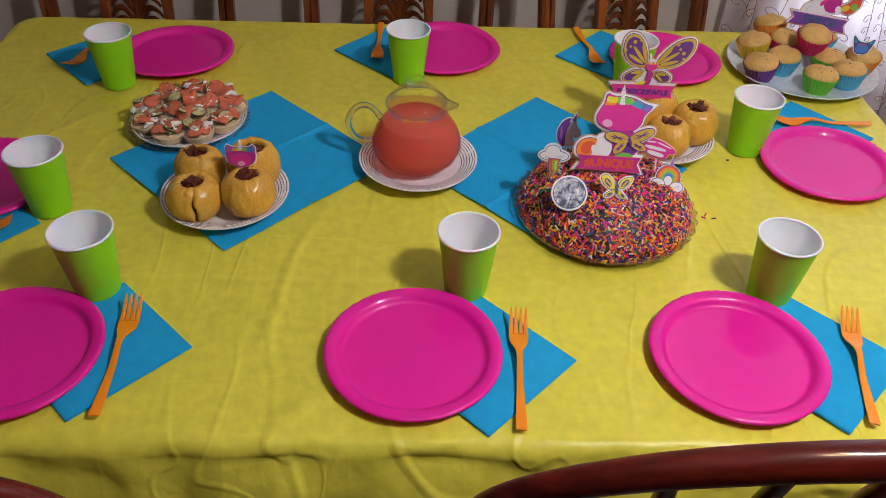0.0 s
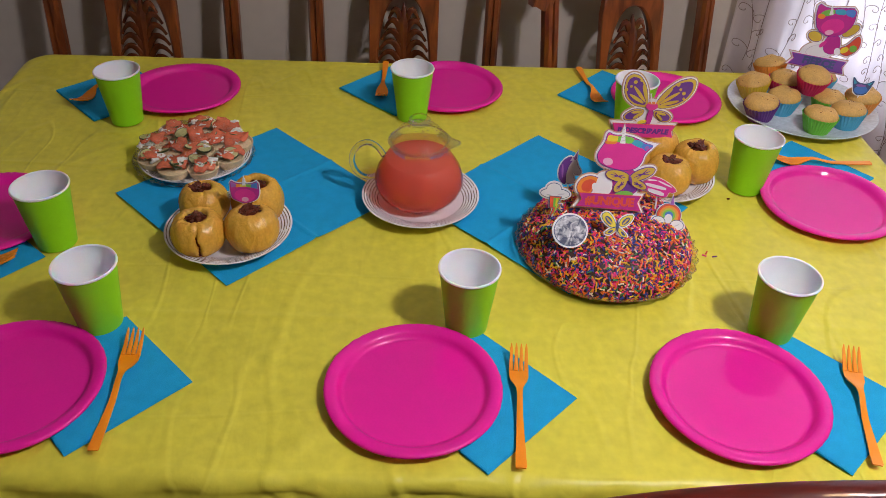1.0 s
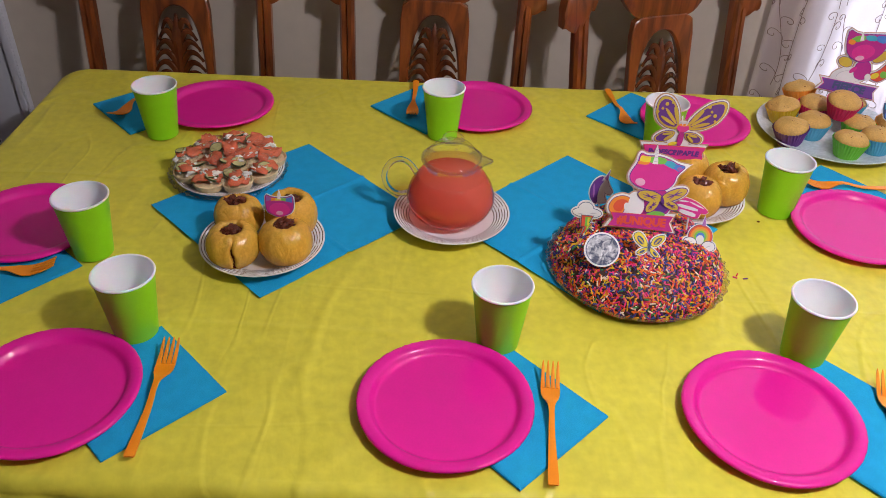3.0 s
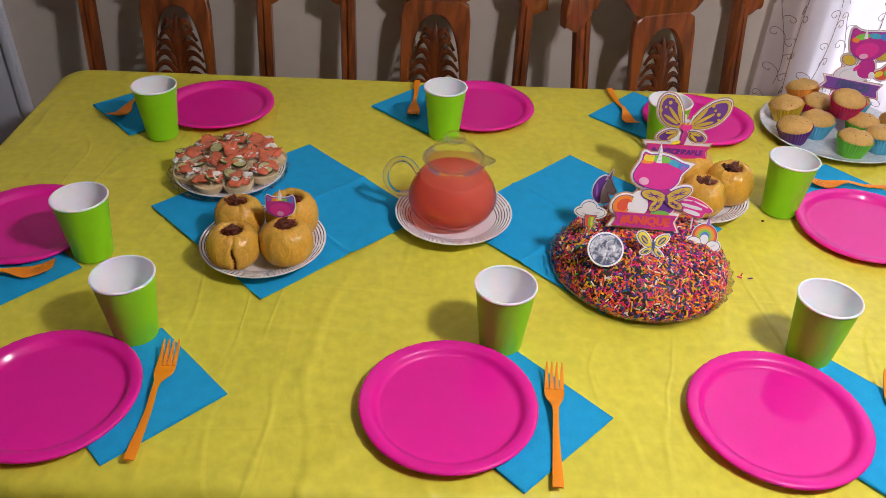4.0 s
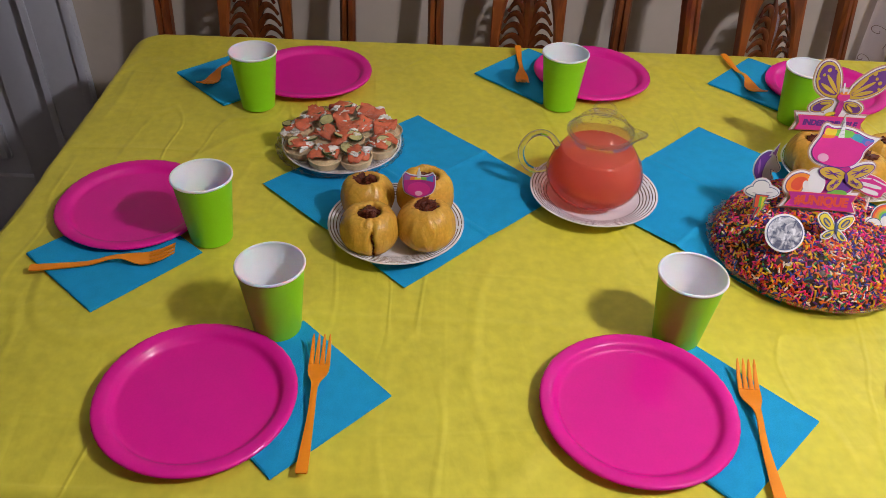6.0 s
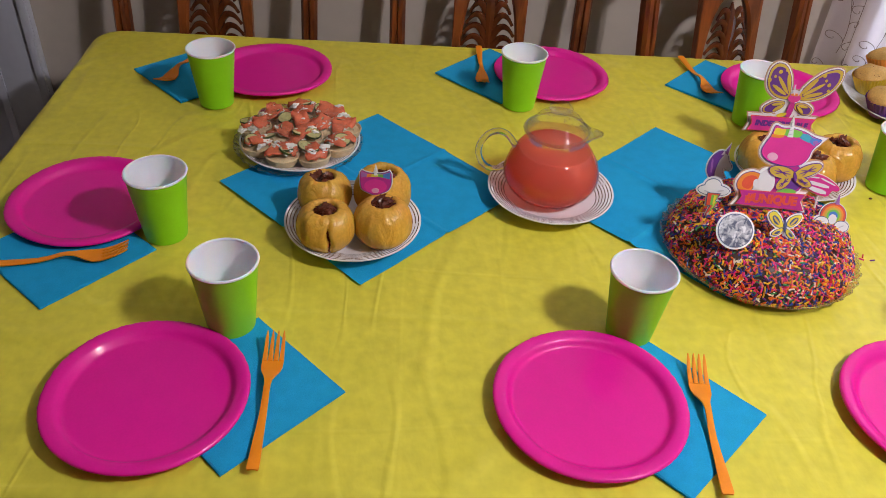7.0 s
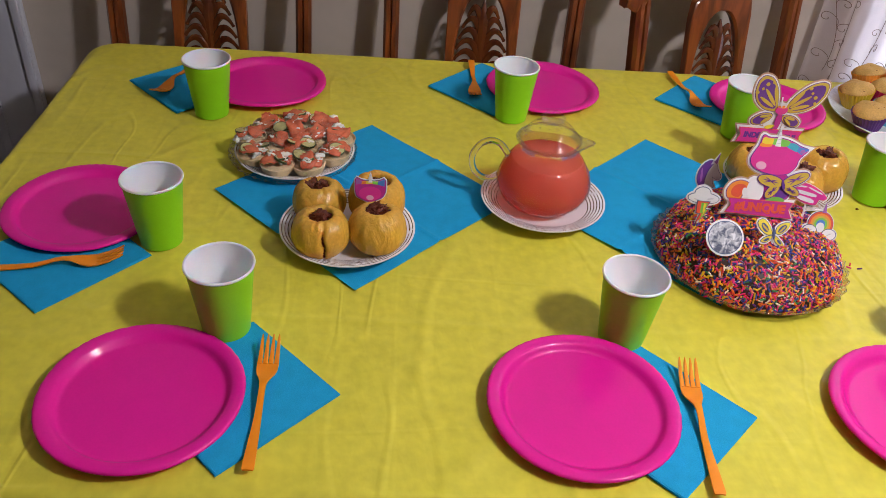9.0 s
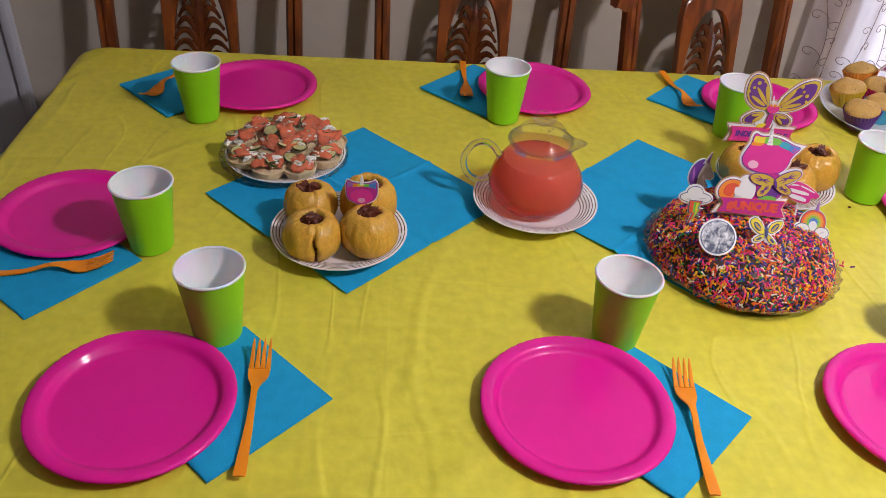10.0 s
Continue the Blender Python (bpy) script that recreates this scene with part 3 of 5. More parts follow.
def curtain_y(x, z):
    s = x - CUR_X0
    return 1.850 + 0.022 * math.sin(s * 70 + 1.6 * math.sin(s * 9) + 0.25 * z) + 0.007 * math.sin(s * 95 + 1.0) + 0.006 * noise.noise((s * 7, z * 1.5, 3))


curtain = thing("curtain", pose(0, 0, 0), "sheer white curtain with embroidered taupe scrolls", "curtain")
bm = bmesh.new()
nx, nz = 260, 24
grid = [[bm.verts.new((CUR_X0 + (CUR_X1 - CUR_X0) * i / nx, curtain_y(CUR_X0 + (CUR_X1 - CUR_X0) * i / nx, 0.03 + 2.27 * j / nz), 0.03 + 2.27 * j / nz)) for j in range(nz + 1)] for i in range(nx + 1)]
for i in range(nx):
    for j in range(nz):
        bm.faces.new((grid[i][j], grid[i + 1][j], grid[i + 1][j + 1], grid[i][j + 1]))
part("voile_panel", bm, SHEER, curtain, smooth=80)
bm = bmesh.new()
rnd = random.Random(5)


def sew(points):
    tube([(min(x, CUR_X1 - 0.01), curtain_y(min(x, CUR_X1 - 0.01), z) - 0.0012, z) for x, z in points], 0.0008, 4, bm)


for col in range(25):
    x0, phase = CUR_X0 + 0.026 + col * 0.052, rnd.uniform(0, 6)
    for piece in range(11):
        z0 = 0.08 + piece * 0.20 + rnd.uniform(-0.02, 0.02)
        stem = [(x0 + 0.016 * math.sin(phase + 14 * (z0 + 0.19 * k / 18)), z0 + 0.19 * k / 18) for k in range(19)]
        sew(stem)
        for j in range(5):
            px, pz = stem[2 + 4 * j - (j == 4)]
            side, size = (1 if j % 2 else -1), rnd.uniform(0.8, 1.25)
            ox, oz = px + side * size * 0.013, pz + size * 0.008
            curl = []
            for k in range(20):
                t = k / 19
                r, a = 0.0150 * (1 - 0.86 * t ** 0.8), math.pi + 0.55 - 7.2 * t
                curl.append((ox + side * size * r * math.cos(a), oz + size * r * math.sin(a)))
            sew(curl)
tagged(part("embroidery", bm, THREAD, curtain, "embroidered taupe scrolls"), kind="stuff")
rod = thing("curtain_rod", pose(0, 0, 0), "dark metal curtain rod above the window", "rod")
part("pole", tube([(0.58, 1.850, 2.31), (2.05, 1.850, 2.31)], 0.010, 12), CARVED, rod)
for x in (0.63, 2.00):
    part("bracket", box(x - 0.01, x + 0.01, 1.850, WALL_Y, 2.295, 2.309, 0.002), CARVED, rod)

# ---- carved dining chairs ----
LEAN_BACK = 0.17


def back_y(z):
    return LEAN_BACK * max(0.0, z - 0.44) + 0.10 * max(0.0, 0.30 - z)


def carved_chair():
    """Faces -y; the origin is on the floor under the rear posts."""
    t = thing("dining_chair", pose(0, 0, 0), "cherry wood dining chair with a carved palm-leaf splat", "chair", "carved chairs")
    for s in (-1, 1):
        bm = bmesh.new()
        rows = []
        for k in range(25):
            z = 0.96 * k / 24
            x, hw, hd, y = s * (0.193 + 0.012 * max(0, z - 0.44)), 0.0165, 0.014, back_y(z)
            sect = [(-hw, hd), (-hw, -hd * 0.4), (-hw * 0.65, -hd), (-hw * 0.15, -hd), (0.0, -hd * 0.55), (hw * 0.15, -hd), (hw * 0.65, -hd), (hw, -hd * 0.4), (hw, hd)]
            rows.append([bm.verts.new((x + a, y + b, z)) for a, b in sect])
        for a, b in zip(rows, rows[1:]):
            for k in range(9):
                bm.faces.new((a[k], a[(k + 1) % 9], b[(k + 1) % 9], b[k]))
        bm.faces.new(rows[0])
        bm.faces.new(rows[-1][::-1])
        part("rear_post", bm, CHAIR_WOOD, t, smooth=30)
    # crest rail with drooping ears
    up, low = [], []
    for k in range(61):
        x = -0.245 + 0.49 * k / 60
        a = abs(x)
        ear = math.sqrt(max(0.0, 1 - ((a - 0.214) / 0.031) ** 2)) if a > 0.183 else 0.0
        under = 0.868 + 0.085 * math.exp(-((a - 0.138) / 0.046) ** 2) + 0.010 * math.exp(-(a / 0.05) ** 2)
        low.append((x, min(under, 0.900 - 0.042 * ear) if a > 0.17 else under))
        up.append((x, 0.975 + 0.045 * math.exp(-(a / 0.07) ** 2) - 0.015 * (a / 0.245) ** 2 if a < 0.214 else 0.905 + 0.055 * ear))
    bm = bmesh.new()
    rows = []
    for (x, zu), (_, zl) in zip(up, low):
        zu = max(zu, zl + 0.002)
        zm, hd = (zu + zl) / 2, 0.014
        rows.append([bm.verts.new((x, back_y(z) + d, z)) for z, d in ((zl, hd), (zl, -hd * 0.5), (zl + (zu - zl) * 0.18, -hd), (zm, -hd * 1.25), (zu - (zu - zl) * 0.15, -hd), (zu, -hd * 0.4), (zu, hd))])
    for a, b in zip(rows, rows[1:]):
        for k in range(7):
            bm.faces.new((a[k], a[(k + 1) % 7], b[(k + 1) % 7], b[k]))
    bm.faces.new(rows[0])
    bm.faces.new(rows[-1][::-1])
    part("crest_rail", bm, CHAIR_WOOD, t, smooth=35)
    # splat frame with an arched opening
    bm = bmesh.new()
    rings = []
    zc, n = 0.668, 72
    for k in range(n):
        a = 2 * math.pi * k / n
        ca, sa = math.cos(a), math.sin(a)
        inner = (0.0585 * math.copysign(abs(ca) ** 0.85, ca), 0.178 * math.copysign(abs(sa) ** 0.9, sa))
        f = min(0.0775 / max(abs(ca), 1e-6), 0.210 / max(abs(sa), 1e-6))
        ox, oz = f * ca, f * sa
        if abs(ox) + abs(oz) > 0.272:
            cut = 0.272 / (abs(ox) + abs(oz))
            ox, oz = ox * cut, oz * cut
        mid = (inner[0] * 1.09, inner[1] * 1.025)
        pts = [(ox, oz, -0.009), (ox * 0.94 + mid[0] * 0.06, oz * 0.94 + mid[1] * 0.06, -0.011), (mid[0], mid[1], -0.0115), (inner[0], inner[1], -0.006), (inner[0], inner[1], 0.007), (ox, oz, 0.007)]
        rings.append([bm.verts.new((x, back_y(zc + z) + y, zc + z)) for x, z, y in pts])
    for k in range(n):
        a, b = rings[k], rings[(k + 1) % n]
        for j in range(6):
            bm.faces.new((a[j], a[(j + 1) % 6], b[(j + 1) % 6], b[j]))
    splat = part("splat", bm, CHAIR_WOOD, t, smooth=30)
    # carved fronds
    stem = [(0, back_y(z) - 0.006, z) for z in [0.490 + 0.340 * k / 16 for k in range(17)]]
    part("stem", tube(stem, [0.0075 + 0.0065 * math.exp(-((k - 13.6) / 1.7) ** 2) - 0.0065 * max(0, k - 14.5) / 1.5 for k in range(17)], 8, flat=0.9), CARVED, splat)
    for row in range(13):
        z0 = 0.503 + 0.0232 * row
        for s in (-1, 1):
            reach = 0.058 * math.sqrt(max(0.22, 1 - ((z0 + 0.035 - zc) / 0.178) ** 2))
            line = bez((s * 0.003, 0, z0 - 0.012), (s * reach * 0.42, 0, z0 + 0.066), (s * reach * 1.04, 0, z0 + 0.012), 12)
            line = [(p.x, back_y(p.z) - 0.005 - 0.005 * math.sin(math.pi * i / 12), p.z) for i, p in enumerate(line)]
            part("frond", tube(line, [0.0036 + 0.0042 * math.sin(math.pi * min(1, i / 12 + 0.10)) for i in range(13)], 8, flat=0.75), CARVED, splat)
    # seat and legs
    part("seat_frame", box(-0.225, 0.225, -0.43, 0.005, 0.40, 0.455, 0.008), CHAIR_WOOD, t)
    part("seat", box(-0.205, 0.205, -0.415, -0.02, 0.452, 0.50, 0.022, 4), SEAT, t, "pale upholstered seat")
    for s in (-1, 1):
        leg = [(s * 0.20, -0.405 - 0.012 * math.sin(k / 12 * math.pi * 1.6), 0.42 - 0.42 * k / 12) for k in range(13)]
        part("front_leg", tube(leg, [0.028 - 0.012 * math.sin(math.pi * min(1, k / 11)) for k in range(13)], 10), CHAIR_WOOD, t)
    return t


chair = carved_chair()
chair.matrix_basis = pose(-0.676, 1.728, 0, 0, 0, 0)
copy_thing(chair, pose(-0.098, 1.732, 0, 0, 0, -2))
copy_thing(chair, pose(0.428, 1.706, 0, 0, 0, 20))


def bow_chair(m):
    """Faces +y; the origin is on the floor under the bow."""
    t = thing("bow_back_chair", m, "dark red polished bow-back chair with slim spindles", "chair", "bow-back chairs")

    def bow(a):
        x, z = 0.30 * math.cos(a), 0.908 + 0.12 * math.sin(a)
        return Vector((x, -0.03 * math.sin(a), z))

    arc = [Vector((0.235, 0.12, 0.44)), Vector((0.262, 0.085, 0.60)), Vector((0.288, 0.045, 0.76)), Vector((0.298, 0.015, 0.84))] + [bow(math.pi * k / 40) for k in range(41)] + [Vector((-0.298, 0.015, 0.84)), Vector((-0.288, 0.045, 0.76)), Vector((-0.262, 0.085, 0.60)), Vector((-0.235, 0.12, 0.44))]
    part("bow", tube(arc, [0.010 + 0.0065 * math.exp(-((i - 24) / 15) ** 2) for i in range(len(arc))], 14, flat=0.9), MAHOGANY, t, smooth=70)
    for k in range(7):
        x = -0.222 + 0.074 * k
        top = bow(math.acos(max(-1, min(1, x * 1.12 / 0.30))))
        part("spindle", tube([(x * 0.75, 0.13, 0.44), (x * 0.9, 0.13 + (top.y - 0.13) * 0.5, 0.44 + (top.z - 0.44) * 0.5), (top.x, top.y, top.z - 0.006)], [0.008, 0.010, 0.0075], 10), MAHOGANY, t, smooth=70)
    seat = lathe([(0, 0), (0.19, 0), (0.212, 0.012), (0.212, 0.030), (0.19, 0.036), (0, 0.030)], 40)
    bmesh.ops.translate(seat, verts=seat.verts, vec=(0, 0.27, 0.420))
    part("seat", seat, MAHOGANY, t)
    for sx in (-1, 1):
        for sy, yy in ((-1, 0.14), (1, 0.42)):
            part("leg", tube([(sx * 0.13, yy, 0.425), (sx * 0.17, yy + sy * 0.025, 0.2), (sx * 0.20, yy + sy * 0.05, 0.0)], [0.013, 0.019, 0.011], 12), MAHOGANY, t)
    return t


bow_chair(pose(0.304, 0.405, 0))
bow_chair(pose(-0.618, 0.402, 0))

# ---- pendant lamp over the near edge of the table ----
BRASS = material("brass", (0.6, 0.42, 0.18), 0.3, 1.0)
lamp = thing("pendant_lamp", pose(LAMP[0], LAMP[1], 0), "unseen brass pendant lamp, its shallow dish added to shade the ceiling", "lamp")
lz = LAMP[2]
# unseen opaque plate, added to keep bulb light off the ceiling
part("dish", lathe([(0.012, lz + 0.025), (0.08, lz + 0.015), (0.14, lz - 0.015), (0.143, lz - 0.020), (0.138, lz - 0.019), (0.08, lz + 0.010), (0.012, lz + 0.019)], 40), BRASS, lamp)
part("stem", lathe([(0.012, lz + 0.02), (0.010, lz + 0.06), (0.005, lz + 0.08), (0.005, 2.56)], 16), BRASS, lamp)
part("canopy", lathe([(0, 2.598), (0.07, 2.598), (0.065, 2.575), (0.02, 2.555), (0.006, 2.55), (0, 2.55)], 24), BRASS, lamp)
for k in range(3):
    bm = lathe([(0.0, lz + 0.012), (0.014, lz + 0.010), (0.013, lz - 0.070), (0.016, lz - 0.090), (0.0, lz - 0.092)], 16)
    bmesh.ops.translate(bm, verts=bm.verts, vec=(0.055 * math.cos(2.1 * k + 0.4), 0.055 * math.sin(2.1 * k + 0.4), 0))
    part("socket", bm, BRASS, lamp)
# ---- china and food materials ----
CHINA = material("gold_ringed_china", (0.83, 0.80, 0.82), 0.12, spec=0.6)
nt = CHINA.node_tree
b = nt.nodes["Principled BSDF"]
co, sep, ln = nt.nodes.new("ShaderNodeTexCoord"), nt.nodes.new("ShaderNodeVectorMath"), nt.nodes.new("ShaderNodeVectorMath")
sep.operation, ln.operation = "MULTIPLY", "LENGTH"
sep.inputs[1].default_value = (1, 1, 0)


def node(kind, op=None, **values):
    n = nt.nodes.new(kind)
    if op:
        n.operation = op
    for k, v in values.items():
        n.inputs[int(k[1:])].default_value = v
    return n


wave = node("ShaderNodeMath", "MULTIPLY", i1=2 * math.pi / 0.0042)
sine, line_on = node("ShaderNodeMath", "SINE"), node("ShaderNodeMath", "GREATER_THAN", i1=0.66)
inner, outer = node("ShaderNodeMath", "GREATER_THAN", i1=0.066), node("ShaderNodeMath", "LESS_THAN", i1=0.0905)
both, all_on = node("ShaderNodeMath", "MULTIPLY"), node("ShaderNodeMath", "MULTIPLY")
worn = node("ShaderNodeTexNoise")
worn.inputs["Scale"].default_value = 55
keep, last = node("ShaderNodeMath", "GREATER_THAN", i1=0.33), node("ShaderNodeMath", "MULTIPLY")
mixc = nt.nodes.new("ShaderNodeMixRGB")
mixc.inputs[1].default_value, mixc.inputs[2].default_value = (0.83, 0.80, 0.82, 1), (0.20, 0.13, 0.08, 1)
for p, q in ((co.outputs["Object"], sep.inputs[0]), (sep.outputs[0], ln.inputs[0]), (ln.outputs["Value"], wave.inputs[0]), (wave.outputs[0], sine.inputs[0]), (sine.outputs[0], line_on.inputs[0]), (ln.outputs["Value"], inner.inputs[0]), (ln.outputs["Value"], outer.inputs[0]), (inner.outputs[0], both.inputs[0]), (outer.outputs[0], both.inputs[1]), (both.outputs[0], all_on.inputs[0]), (line_on.outputs[0], all_on.inputs[1]), (co.outputs["Object"], worn.inputs["Vector"]), (worn.outputs[0], keep.inputs[0]), (all_on.outputs[0], last.inputs[0]), (keep.outputs[0], last.inputs[1]), (last.outputs[0], mixc.inputs[0]), (mixc.outputs[0], b.inputs["Base Color"]), (last.outputs[0], b.inputs["Metallic"])):
    nt.links.new(p, q)

GLASS = thin_glass("clear_glass", (1.0, 1.0, 0.995), 0.03, 0.50, 0.0)
STEAMED = thin_glass("steamed_glass", (1.0, 1.0, 1.0), 0.08, 0.30, 0.0)
FILM = thin_glass("cling_film", (1.0, 1.0, 0.995), 0.08, 0.70, 0.028)
ROD_GLASS = material("solid_glass", (0.99, 0.99, 0.99), 0.02)
ROD_GLASS.node_tree.nodes["Principled BSDF"].inputs["Transmission Weight"].default_value = 1.0
TEA = material("pink_lemonade", (0.80, 0.155, 0.105), 0.08, spec=0.5)
nt = TEA.node_tree
clear, half = nt.nodes.new("ShaderNodeBsdfTransparent"), nt.nodes.new("ShaderNodeMixShader")
clear.inputs["Color"].default_value, half.inputs[0].default_value = (1.0, 0.46, 0.37, 1), 0.48
for p, q in ((nt.nodes["Principled BSDF"].outputs[0], half.inputs[1]), (clear.outputs[0], half.inputs[2]), (half.outputs[0], nt.nodes["Material Output"].inputs["Surface"])):
    nt.links.new(p, q)
DEW = material("condensation", (0.95, 0.93, 0.93), 0.03)
DEW.node_tree.nodes["Principled BSDF"].inputs["Transmission Weight"].default_value = 1.0
APPLE = material("baked_apple_skin", (0.66, 0.36, 0.048), 0.26, spec=0.5, vary=0.13, scale=28, sss=0.12)
nt = APPLE.node_tree
chain = None
for size, stretch, strength, dist in ((46, 0.45, 0.75, 0.0040), (150, 0.6, 0.45, 0.0014)):
    co, mp, nb, bp = nt.nodes.new("ShaderNodeTexCoord"), nt.nodes.new("ShaderNodeMapping"), nt.nodes.new("ShaderNodeTexNoise"), nt.nodes.new("ShaderNodeBump")
    mp.inputs["Scale"].default_value = (1, 1, stretch)
    nb.inputs["Scale"].default_value, nb.inputs["Detail"].default_value, nb.inputs["Distortion"].default_value = size, 2.5, 1.3
    bp.inputs["Strength"].default_value, bp.inputs["Distance"].default_value = strength, dist
    for p, q in ((co.outputs["Object"], mp.inputs[0]), (mp.outputs[0], nb.inputs["Vector"]), (nb.outputs[0], bp.inputs["Height"])):
        nt.links.new(p, q)
    if chain:
        nt.links.new(chain.outputs[0], bp.inputs["Normal"])
    chain = bp
nt.links.new(chain.outputs[0], nt.nodes["Principled BSDF"].inputs["Normal"])
PECAN = material("candied_pecan", (0.12, 0.026, 0.011), 0.18, vary=0.4, scale=120, bump=0.5, bump_scale=400)
CRUST = material("pale_pastry", (0.70, 0.53, 0.31), 0.5, vary=0.2, scale=60, bump=0.3, bump_scale=300)
SALMON = material("smoked_salmon", (0.70, 0.17, 0.085), 0.25, vary=0.25, scale=70, bump=0.2, bump_scale=200, sss=0.1)
CREAM = material("cream_cheese", (0.86, 0.84, 0.78), 0.45, vary=0.06, scale=90, bump=0.4, bump_scale=300)
PICKLE = material("pickle_flesh", (0.50, 0.46, 0.20), 0.3, vary=0.25, scale=150)
PICKLE_RIND = material("pickle_rind", (0.045, 0.060, 0.012), 0.35, vary=0.2, scale=150)
# shade in the gaps between sprinkles is put into this dark tone
ICING = material("gap_shade_frosting", (0.05, 0.022, 0.018), 0.5, vary=0.2, scale=60)
SPONGE = material("golden_muffin_top", (0.60, 0.355, 0.095), 0.55, vary=0.17, scale=40, bump=0.35, bump_scale=180)
STONEWARE = material("grey_marbled_platter", (0.62, 0.66, 0.70), 0.2, vary=0.16, scale=16)
TAN = material("kraft_card_edge", (0.50, 0.30, 0.20), 0.6, vary=0.05, scale=60)
CARD = material("white_card", (0.80, 0.79, 0.80), 0.45, vary=0.02, scale=60)


def ink(name, colour):
    return material(name, colour, 0.4, vary=0.05, scale=90)


INK = {"pink": ink("pink_ink", (0.70, 0.04, 0.30)), "purple": ink("purple_ink", (0.14, 0.04, 0.28)), "gold": ink("gold_ink", (0.62, 0.44, 0.06)), "red": ink("red_ink", (0.75, 0.10, 0.05)),
       "green": ink("green_ink", (0.20, 0.55, 0.08)), "blue": ink("blue_ink", (0.08, 0.22, 0.60)), "orange": ink("orange_ink", (0.85, 0.28, 0.04)), "grey": ink("grey_ink", (0.50, 0.50, 0.57)),
       "yellow": ink("yellow_ink", (0.80, 0.65, 0.05)), "teal": ink("teal_ink", (0.05, 0.40, 0.45)), "slate": ink("slate_ink", (0.07, 0.10, 0.22)), "lilac": ink("lilac_ink", (0.35, 0.14, 0.45)), "magenta": ink("magenta_ink", (0.50, 0.03, 0.27)), "cyan": ink("cyan_ink", (0.06, 0.38, 0.52)), "violet": ink("violet_ink", (0.19, 0.075, 0.36)), "blush": ink("blush_ink", (0.78, 0.42, 0.58)), "silver": ink("silver_ink", (0.56, 0.54, 0.60))}
MOON = material("moon_print", (0.3, 0.3, 0.36), 0.4)
nt = MOON.node_tree
co, crater, ramp = nt.nodes.new("ShaderNodeTexCoord"), nt.nodes.new("ShaderNodeTexNoise"), nt.nodes.new("ShaderNodeValToRGB")
crater.inputs["Scale"].default_value, crater.inputs["Detail"].default_value, crater.inputs["Distortion"].default_value = 120, 4, 0.8
ramp.color_ramp.elements[0].position, ramp.color_ramp.elements[1].position = 0.38, 0.66
ramp.color_ramp.elements[0].color, ramp.color_ramp.elements[1].color = (0.07, 0.08, 0.14, 1), (0.75, 0.75, 0.80, 1)
for p, q in ((co.outputs["Object"], crater.inputs["Vector"]), (crater.outputs[0], ramp.inputs[0]), (ramp.outputs[0], nt.nodes["Principled BSDF"].inputs["Base Color"])):
    nt.links.new(p, q)


def china_plate(x, y, label):
    t = thing("china_plate", pose(x, y, TOP + 0.0045, 0, 0, 60 * x), label, "plate", "gold-ringed plates")
    part("plate_body", lathe([(0, 0.0045), (0.050, 0.0045), (0.060, 0.0052), (0.068, 0.0085), (0.080, 0.0135), (0.0915, 0.0172), (0.0928, 0.0168), (0.0925, 0.0155), (0.080, 0.0105), (0.066, 0.0050), (0.055, 0.0008), (0.050, -0.0012), (0.046, 0.0008), (0, 0.0008)], 96), CHINA, t)
    return t


china_plate(-0.330, 1.014, "white china plate with worn gold rings under baked apples")
china_plate(-0.0475, 1.1110, "white china plate with gold rings under the teapot")
china_plate(-0.427, 1.218, "white china plate with a gold edge under wrapped tartlets")
china_plate(0.350, 1.196, "white china plate with gold rings under baked apples")


